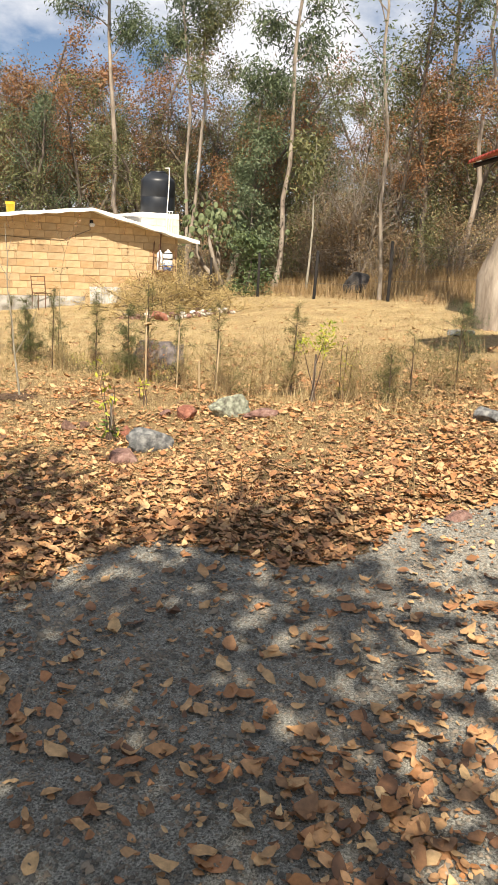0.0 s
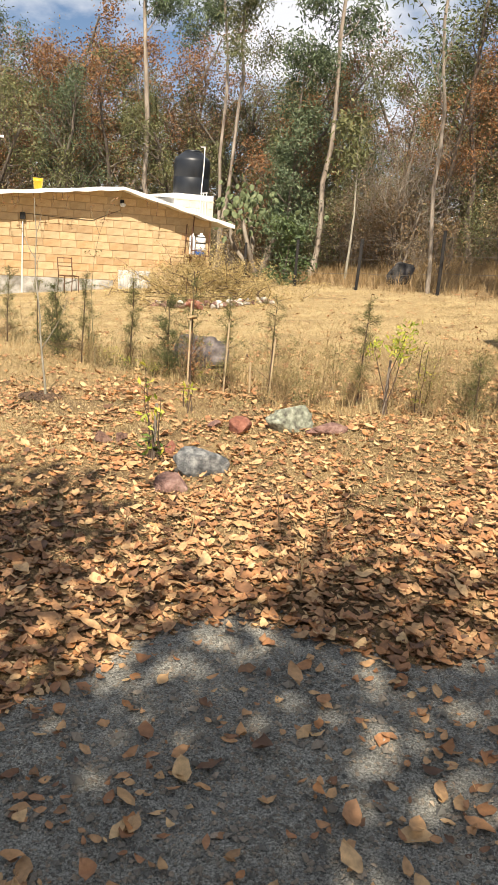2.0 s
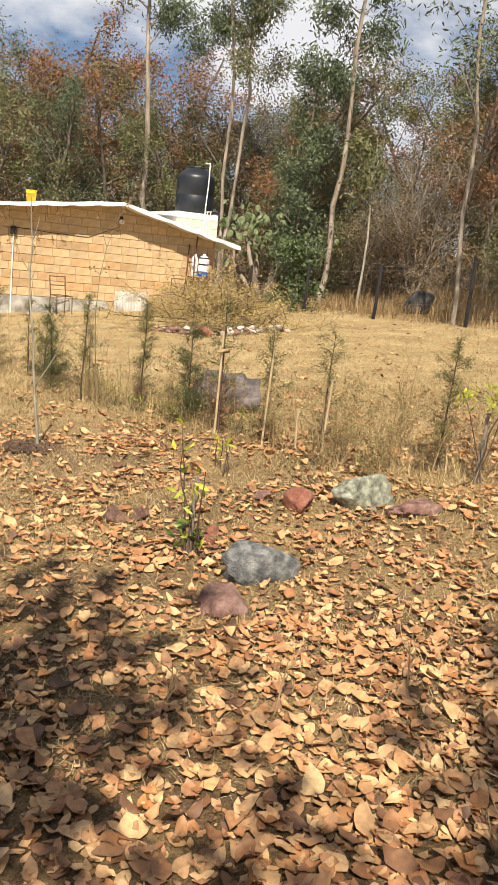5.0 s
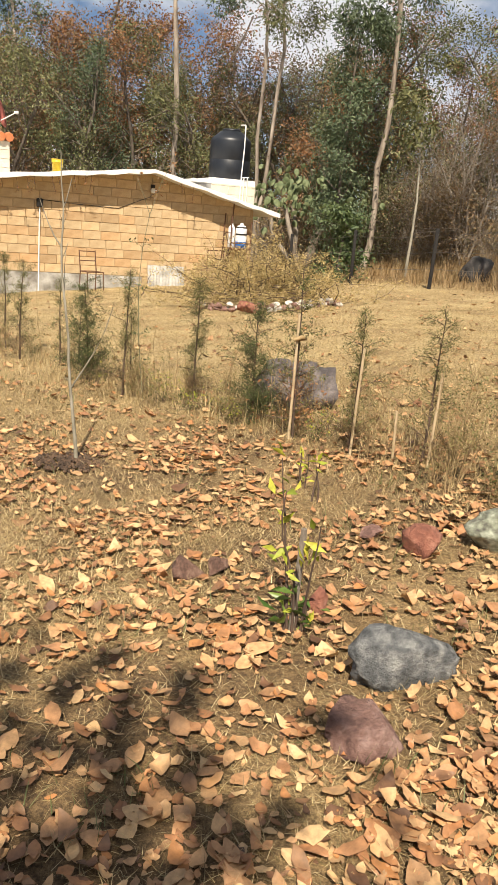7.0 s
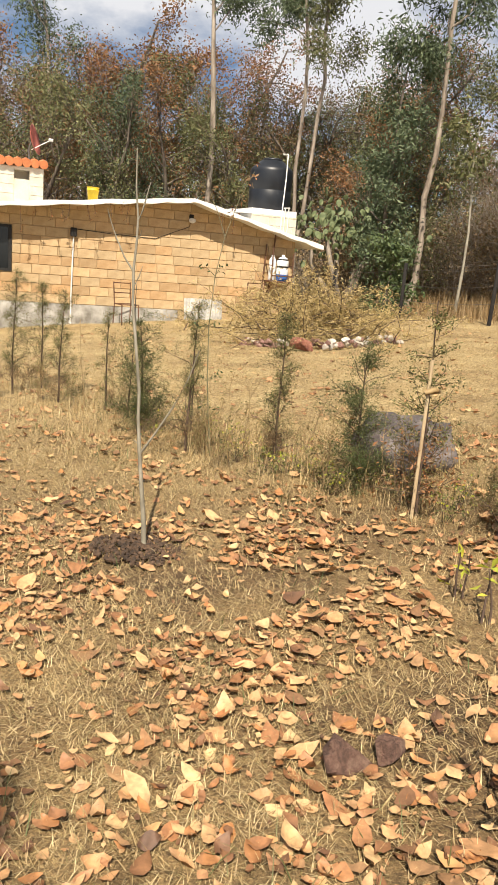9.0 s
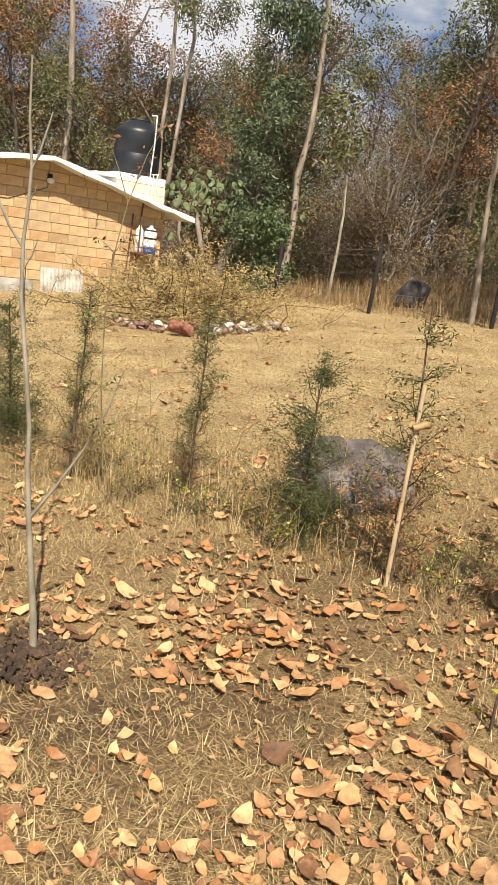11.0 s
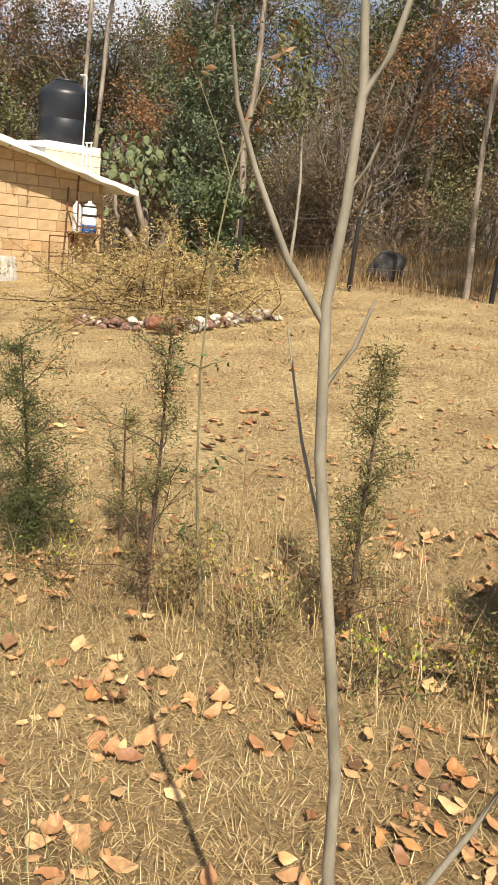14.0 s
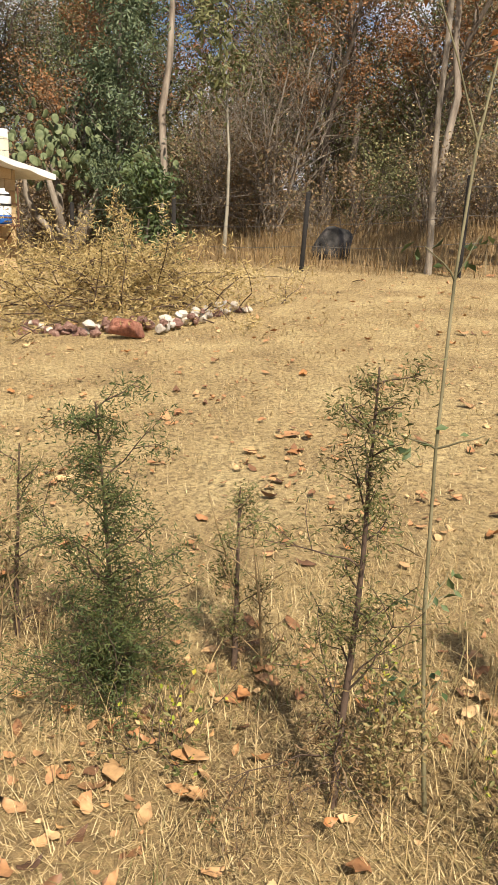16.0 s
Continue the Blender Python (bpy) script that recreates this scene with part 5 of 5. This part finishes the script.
def yard_items():
    # whitewashed board leaning on the wall
    b = thing("corrugated_panel", HOUSE @ pose(-2.14, -0.14, -0.28, -9, 0, 0), "weathered white corrugated sheet leaning on the wall", "panel")
    g = Geo()
    xs = np.linspace(-0.44, 0.44, 67)
    zz = 0.012 * np.sin(xs * 2 * np.pi / 0.076)
    front = np.stack([xs, zz, np.zeros_like(xs)], 1)
    v = np.concatenate([front, front + [0, 0, 0.66], front + [0, 0.004, 0], front + [0, 0.004, 0.66]])
    n = len(xs)
    i = np.arange(n - 1)
    g.add(v, np.concatenate([np.stack([i, i + 1, i + n + 1, i + n], 1), np.stack([i + 2 * n + 1, i + 2 * n, i + 3 * n, i + 3 * n + 1], 1), np.stack([i + n, i + n + 1, i + 3 * n + 1, i + 3 * n], 1)]))
    part("sheet", g, M_PLINTH, b)
    # iron chair frame
    c = thing("metal_chair", HOUSE @ pose(-4.02, -0.75, float(ground_z(-5.6, 20.4)) + 0.0, 0, 0, 15), "rusty bare metal chair frame by the wall", "chair")
    for x in (-0.19, 0.19):
        g = Geo()
        g.tube([(x, 0.2, 0), (x, 0.17, 0.42), (x, 0.24, 0.86)], [0.012] * 3, 6)
        part("back_leg", g, M_RUSTY, c)
        g = Geo()
        g.tube([(x, -0.2, 0), (x, -0.18, 0.42)], [0.012] * 2, 6)
        part("leg", g, M_RUSTY, c)
        g = Geo()
        g.tube([(x, -0.18, 0.42), (x, 0.17, 0.42)], [0.012] * 2, 6)
        part("seat_rail", g, M_RUSTY, c)
    for z, y in ((0.84, 0.237), (0.64, 0.205), (0.42, 0.17), (0.42, -0.18)):
        g = Geo()
        g.tube([(-0.19, y, z), (0.19, y, z)], [0.012] * 2, 6)
        part("crossbar", g, M_RUSTY, c)
    # small iron gate frame near the corner
    f = thing("vine_trellis", HOUSE @ pose(-1.1, -0.55, float(ground_z(-3.1, 22.1)), 0, 0, 20), "rusty open metal frame with dry vines near the corner", "trellis")
    for a, bb in (((-0.24, 0, 0), (-0.24, 0, 0.78)), ((0.24, 0, 0), (0.24, 0, 0.78)), ((-0.24, 0, 0.78), (0.24, 0, 0.78)), ((-0.24, 0, 0.42), (0.24, 0, 0.42)), ((0.24, 0, 0.78), (0.55, 0.2, 0.78)), ((0.55, 0.2, 0), (0.55, 0.2, 0.78)), ((0.24, 0, 0.55), (0.55, 0.2, 0.55))):
        g = Geo()
        g.tube([a, bb], [0.013] * 2, 6)
        part("bar", g, M_RUSTY, f)
    # dry creeper hanging under the eave
    r = np.random.default_rng(12)
    for k in range(12):
        u = -6.1 + 0.24 * k + r.uniform(-0.08, 0.08) if k < 10 else -2.0 + 0.3 * (k - 10)
        g, lv = Geo(), Geo()
        L = r.uniform(0.2, 0.5)
        pts = limb(r, (0, 0, 0), (0.05, 0, -1), L, 5, 0.12)
        g.tube(pts, [0.004] * 6, 4)
        t = thing("creeper", placed(u, -0.44, roof_z(u)), "dry brown creeper strand hanging from the eave", "creeper", "creepers under the eave")
        part("stem", g, M_TWIG, t)
        leaf_cloud(lv, r, pts, 26, 0.02, 0.04, 0.4, 0.5)
        part("leaves", lv, M_RUST, t)


yard_items()


def shelter():
    """Corner of a red-roofed shelter with a yellow board, beside the thick trunk."""
    t = thing("shelter", pose(*on_ground(3.3, 8.6)), "open shelter with a red sheet roof and yellow board", "shelter")
    x0, x1, z0, z1 = -0.98, 1.3, 2.20, 2.95
    g = Geo()
    ys = np.linspace(-0.6, 0.6, 28)
    zz = 0.018 * np.sin(ys * 2 * np.pi / 0.13)
    rows = []
    for x, z in ((x0, z0), (x1, z1)):
        for dz in (0, 0.006):
            rows.append(np.stack([np.full_like(ys, x), ys, z + zz + dz], 1))
    v = np.concatenate([rows[0], rows[2], rows[1], rows[3]])
    n = len(ys)
    i = np.arange(n - 1)
    g.add(v, np.concatenate([np.stack([i, i + n, i + n + 1, i + 1], 1), np.stack([i + 2 * n, i + 2 * n + 1, i + 3 * n + 1, i + 3 * n], 1), np.stack([i, i + 1, i + 2 * n + 1, i + 2 * n], 1)]))
    part("roof_sheet", g, M_REDROOF, t, "red corrugated roof sheet")
    g = Geo()
    g.add([(x0, -0.61, z0 - 0.03), (x1, -0.61, z1 - 0.20), (x1, -0.61, z1 + 0.03), (x0, -0.61, z0 + 0.03), (x0, -0.585, z0 - 0.03), (x1, -0.585, z1 - 0.20), (x1, -0.585, z1 + 0.03), (x0, -0.585, z0 + 0.03)],
          [(0, 1, 2, 3), (7, 6, 5, 4), (0, 4, 5, 1), (3, 2, 6, 7), (0, 3, 7, 4), (1, 5, 6, 2)])
    part("fascia", g, M_REDROOF, t, "red painted fascia board", False)
    for y in (-0.5, 0.5):
        g = Geo()
        g.tube([(x0 + 0.05, y, z0 - 0.04), (x1 - 0.05, y, z1 - 0.06)], [0.03] * 2, 6)
        part("rafter", g, M_BLACKIRON, t)
        g = Geo()
        g.tube([(1.0, y, -0.3), (1.0, y, z1 - 0.2)], [0.06] * 2, 8)
        part("post", g, M_POST, t)
    part("board", bevel_box("board", (-0.66, -0.40, 1.66), (-0.25, -0.37, 2.16), M_YELLOW, 0.008), M_YELLOW, t, "yellow painted board")
    g = Geo()
    g.tube([(-0.8, -0.5, z0), (-0.81, -0.49, z0 - 0.15), (-0.80, -0.48, z0 - 0.3)], [0.008, 0.012, 0.006], 6)
    part("hook_chain", g, M_WIRE, t)


shelter()


# ---------------------------------------------------------------- loose cover: gravel, grass, leaf litter
def gravel_stones():
    n = 80000
    x = rng.uniform(-2.2, 2.4, n)
    y = rng.uniform(1.0, 4.8, n)
    keep = y < gravel_edge(x) + rng.normal(0, 0.12, n)
    x, y = x[keep], y[keep]
    n = len(x)
    octa = np.array([(1, 0, 0), (0, 1, 0), (-1, 0, 0), (0, -1, 0), (0, 0, 1), (0, 0, -1)], float)
    fac = np.array([(0, 1, 4), (1, 2, 4), (2, 3, 4), (3, 0, 4)])
    s = rng.lognormal(-5.2, 0.45, n)[:, None, None]
    v = octa[None] * rng.uniform(0.55, 1.25, (n, 6, 1)) * s * np.array([1, 1, 0.7])
    a = rng.uniform(0, 6.28, n)
    c, d = np.cos(a)[:, None], np.sin(a)[:, None]
    vx, vy = v[:, :, 0] * c - v[:, :, 1] * d, v[:, :, 0] * d + v[:, :, 1] * c
    tilt = rng.uniform(-0.5, 0.5, (n, 1))
    v = np.stack([vx + x[:, None], vy + y[:, None], v[:, :, 2] + vx * tilt + surface_z(x, y)[:, None] + 0.3 * s[:, :, 0]], -1)
    g = Geo()
    g.add(v.reshape(-1, 3), (np.arange(n)[:, None, None] * 6 + fac[None]).reshape(-1, 3))
    m = surface("gravel_stone", [(0.20, 0.202, 0.182), (0.36, 0.36, 0.325)], 3, 200, 0.9, 0, 0.2, 0.002, None, "island", 0.6)
    tagged(new("gravel", g.mesh("gravel", m, False)), "loose grey crushed gravel of the drive", "gravel", kind="stuff")


def surface_z(x, y):
    z = ground_z(x, y)
    for i, (amp, freq) in enumerate(((0.018, 0.9), (0.012, 2.3), (0.006, 6.1))):
        z = z + amp * np.sin(freq * x * 1.7 + i * 2 + 0.6 * np.sin(freq * y)) * np.sin(freq * y * 1.5 + i + 0.5 * np.sin(freq * x * 1.3))
    return z


gravel_stones()


def blades(name, label, x, y, height, width, material, lay=0.6, simple=False):
    """Bent blades of grass, one mesh."""
    n = len(x)
    a = rng.uniform(0, 6.28, n)
    d = np.stack([np.cos(a), np.sin(a), np.zeros(n)], 1)
    s = np.stack([-np.sin(a), np.cos(a), np.zeros(n)], 1) * width[:, None] * 0.5
    b = np.stack([x, y, surface_z(x, y) - 0.005], 1)
    bend = np.clip(np.abs(rng.normal(lay, 0.35, n)), 0, 1.42)[:, None]
    more = np.minimum(bend + rng.uniform(0, 0.6, n)[:, None], 1.5)
    up = np.array([[0, 0, 1.0]])
    mid = b + (up * np.cos(bend) + d * np.sin(bend)) * height[:, None] * 0.55
    tip = mid + (up * np.cos(more) + d * np.sin(more)) * height[:, None] * 0.45
    g = Geo()
    if simple:
        g.add(np.stack([b - s, b + s, tip], 1).reshape(-1, 3), np.arange(3 * n).reshape(-1, 3))
        return tagged(new(name, g.mesh(name, material)), label, "grass", kind="stuff")
    v = np.stack([b - s, b + s, mid + s * 0.8, mid - s * 0.8, tip], 1)
    k = np.arange(n)[:, None] * 5
    g.add(v.reshape(-1, 3), np.concatenate([k + [0, 1, 2], k + [0, 2, 3], k + [3, 2, 4]]))
    return tagged(new(name, g.mesh(name, material)), label, "grass", kind="stuff")


def patchy(x, y, seed, scale=1.0):
    """Soft uneven cover between 0 and 1."""
    return 0.5 + 0.25 * (np.sin(2.1 * x / scale + seed + 1.3 * np.sin(1.7 * y / scale)) + np.sin(2.7 * y / scale + 2 * seed + np.sin(2.3 * x / scale)))


def pick(n, x0, x1, y0, y1, dens):
    x, y = rng.uniform(x0, x1, n), rng.uniform(y0, y1, n)
    keep = rng.random(n) < dens(x, y)
    return x[keep], y[keep]


def near_cover(x, y):
    return (0.3 + 0.7 * patchy(x, y, 1)) * np.clip((y - 4.1) / 2.0, 0.42, 1) * (y > gravel_edge(x) + 0.1)


x, y = pick(290000, -4.8, 2.6, 4.2, 10.6, near_cover)
blades("dry_grass", "short matted straw-coloured dry grass", x, y, rng.uniform(0.03, 0.09, len(x)), rng.uniform(0.0011, 0.0025, len(x)), M_STRAW, 1.27)
x, y = pick(560000, -4.8, 2.6, 4.2, 10.6, near_cover)
blades("dry_grass", "flattened straw-coloured dry grass", x, y, rng.uniform(0.025, 0.07, len(x)), rng.uniform(0.0026, 0.005, len(x)), M_STRAW, 1.27, True)
x, y = pick(400000, -8, 5.5, 9.8, 22.5, lambda x, y: (0.5 + 0.5 * patchy(x, y, 2)) * ((x - 2.65) * 0.854 + (y - 16.65) * 0.52 < 1.2))
blades("dry_grass", "short straw-coloured lawn reaching the fence", x, y, rng.uniform(0.025, 0.075, len(x)), rng.uniform(0.003, 0.006, len(x)), M_STRAW, 1.2, True)
x, y = pick(170000, -4.5, 3.0, 9.3, 15.5, lambda x, y: 0.4 + 0.6 * patchy(x, y, 5, 0.4))
blades("dry_grass", "matted straw of the mown lawn", x, y, rng.uniform(0.03, 0.08, len(x)), rng.uniform(0.003, 0.0055, len(x)), M_STRAW, 1.35, True)


def hedge_near(x, y):
    line = 7.75 - 0.78 * (x - 0.0)
    line = np.where(x < -1, 8.4 - 0.95 * (x + 1.0), line)
    return np.exp(-((y - line) / 0.55) ** 2)


x, y = pick(120000, -6.5, 3.2, 6.4, 13.5, lambda x, y: hedge_near(x, y) * 0.6 * (0.2 + patchy(x, y, 3, 0.5)))
blades("tall_grass", "tall dry grass tufts along the hedge row", x, y, rng.uniform(0.08, 0.36, len(x)) * rng.uniform(0.5, 1, len(x)), rng.uniform(0.0016, 0.0034, len(x)), M_STRAW, 0.4)
x, y = pick(130000, -12, 14, 15, 33, lambda x, y: np.clip(((x - 2.65) * 0.854 + (y - 16.65) * 0.52 - 0.1) / 0.8, 0, 1) * (((x - 2.65) * 0.854 + (y - 16.65) * 0.52) < 9) * (0.3 + 0.7 * patchy(x, y, 4)) * ~((x < -1.2) & (y < 26.5)))
blades("tall_grass", "tall brown dry grass behind the wire fence", x, y, rng.uniform(0.12, 0.5, len(x)), rng.uniform(0.005, 0.011, len(x)), M_TALL, 0.45)
M_GREENBLADE = foliage("green_blades", [(0.10, 0.14, 0.04), (0.18, 0.20, 0.07), (0.26, 0.24, 0.10)], None, 0.3)
x, y = pick(16000, -4.5, 2.5, 4.8, 10.5, lambda x, y: np.clip(patchy(x, y, 6, 0.35) * 2.4 - 1.5, 0, 1))
blades("green_grass", "sparse green grass tufts among the straw", x, y, rng.uniform(0.04, 0.13, len(x)), rng.uniform(0.002, 0.004, len(x)), M_GREENBLADE, 0.6)


def leaf_shapes(n, r):
    """Curled dead leaves in their own frames: n x 15 points, and faces."""
    q = np.linspace(0, 1, 5)
    wid = np.array([0.12, 0.80, 1.0, 0.74, 0.08])
    L = r.uniform(0.026, 0.066, n) * r.choice([0.7, 0.95, 1.2], n)
    W = L * r.uniform(0.42, 0.72, n) * 0.5
    curl = r.normal(0.1, 0.45, n)
    cup = r.normal(0.15, 0.35, n)
    v = np.zeros((n, 5, 3, 3))
    ang = curl[:, None] * (q - 0.5) * 2
    v[..., 0] = (L[:, None] * (q - 0.5) * np.cos(ang * 0.5))[:, :, None]
    lift = (L[:, None] * 0.5 * np.abs(np.sin(ang)) * np.abs(q - 0.5) * 1.5)[:, :, None]
    edge = np.array([-1, 0, 1.0])
    jag = r.uniform(0.86, 1.1, (n, 5, 3))
    v[..., 1] = W[:, None, None] * wid[None, :, None] * edge * jag
    v[..., 2] = lift + (W[:, None, None] * wid[None, :, None] * np.abs(edge)) * cup[:, None, None] * 0.6
    v[..., 2] += r.normal(0, 0.05, (n, 5, 3)) * L[:, None, None]
    v[..., :2] += r.normal(0, 0.016, (n, 5, 3, 2)) * L[:, None, None, None]
    f = []
    for i in range(4):
        for j in range(2):
            a = i * 3 + j
            f += [(a, a + 3, a + 4), (a, a + 4, a + 1)]
    return v.reshape(n, 15, 3), np.array(f)


def litter():
    def dens(x, y):
        g = gravel_edge(x)
        pile = np.exp(-((x - 0.45) / 0.55) ** 2 - ((y - 1.75) / 0.5) ** 2) + np.exp(-((x + 0.95) / 0.35) ** 2 - ((y - 2.3) / 0.35) ** 2) * 0.6 + np.exp(-((x - 1.1) / 0.45) ** 2 - ((y - 2.7) / 0.5) ** 2) * 0.7
        on_gravel = np.clip(0.24 * (0.2 + patchy(x, y, 8, 0.45)) + 1.0 * pile ** 1.4, 0, 1)
        band = np.clip(1.25 - np.clip((y - g - 0.7) / 1.7, 0, 1) * 0.80, 0, 1) * (0.6 + 0.6 * patchy(x, y, 9, 0.5))
        far = np.where(y < 10.2, 0.60, 0.30) * np.clip(2.9 * patchy(x, y, 10, 0.42) - 0.75, 0.16, 1.4) * np.clip(1.3 - (y - 8.5) / 6, 0.28, 1)
        return np.where(y < g, on_gravel, np.where(y < g + 3.6, np.maximum(band, far), far))

    x, y = pick(70000, -4.6, 3.4, 1.0, 8.5, lambda x, y: dens(x, y) * 0.85)
    x2, y2 = pick(34000, -7.0, 5.0, 8.5, 18.0, dens)
    x3, y3 = pick(16000, -3.2, 2.2, 2.2, 6.0, lambda x, y: ((y > gravel_edge(x) - 0.06) & (y < gravel_edge(x) + 1.5 - 0.25 * x)) * (0.5 + 0.5 * patchy(x, y, 12, 0.4)))
    x, y = np.concatenate([x, x2, x3]), np.concatenate([y, y2, y3])
    n = len(x)
    v, f = leaf_shapes(n, rng)
    a, pitch, roll = rng.uniform(0, 6.28, n), rng.normal(0, 0.17, n), rng.normal(0, 0.2, n)
    grow = rng.choice([0.6, 0.85, 1.1, 1.35], n)
    v = v * grow[:, None, None]
    ca, sa = np.cos(a)[:, None], np.sin(a)[:, None]
    z = v[:, :, 2] + v[:, :, 0] * np.sin(pitch)[:, None] + v[:, :, 1] * np.sin(roll)[:, None]
    w = np.stack([v[:, :, 0] * ca - v[:, :, 1] * sa + x[:, None], v[:, :, 0] * sa + v[:, :, 1] * ca + y[:, None], z], -1)
    low = w[:, :, 2].min(1)
    w[:, :, 2] += (surface_z(x, y) - low + rng.uniform(0.0, 0.018, n))[:, None]
    g = Geo()
    g.add(w.reshape(-1, 3), (np.arange(n)[:, None, None] * 15 + f[None]).reshape(-1, 3))
    base = tagged(new("leaf_litter", g.mesh("leaf_litter", M_LITTER)), "fallen orange-brown dry oak leaves", "leaf litter", kind="stuff")
    # single large leaves near the walked line
    shapes, ff = leaf_shapes(10, np.random.default_rng(2))
    meshes = []
    for s in shapes:
        q = Geo()
        q.add(s * 1.2, ff)
        meshes.append(q.mesh("leaf", M_SINGLE))
    heaps = [(-0.15 - 0.30 * h + rng.uniform(-1.3, 1.7), h) for h in np.linspace(5.2, 9.6, 11)]
    broad = part("leaf", meshes[3], M_SINGLE, base)
    broad.matrix_local = pose(-2.62, 9.47, float(surface_z(-2.62, 9.47)) + 0.05, 35, 8, 10) @ Matrix.Scale(1.7, 4)
    for k in range(280):
        yy = rng.uniform(4.6, 10.2)
        xx = -0.15 - 0.30 * yy + rng.uniform(-1.7, 2.1)
        if k % 5 < 3:
            hx, hy = heaps[k % len(heaps)]
            xx, yy = hx + rng.normal(0, 0.26), hy + rng.normal(0, 0.24)
        ob = part("leaf", meshes[k % 10], M_SINGLE, base)
        ob.matrix_local = pose(xx, yy, float(surface_z(xx, yy)) + 0.022, rng.normal(0, 14), rng.normal(0, 14), rng.uniform(0, 360))


def single_leaf_material():
    m, nt, p = nodes_of("large_dead_leaf")
    col = ramp(nt, nt.nodes.new("ShaderNodeObjectInfo").outputs["Random"], [(0.34, 0.155, 0.062), (0.50, 0.26, 0.10), (0.58, 0.37, 0.165), (0.44, 0.18, 0.065)])
    col = mix(nt, 0.5, col, ramp(nt, noise_tex(nt, 40, 4), [(0.5, 0.45, 0.4), (1.05, 1.0, 1.0)], [0.3, 0.7]), "MULTIPLY")
    nt.links.new(col, p.inputs["Base Color"])
    p.inputs["Roughness"].default_value = 0.5
    return m


M_SINGLE = single_leaf_material()
litter()
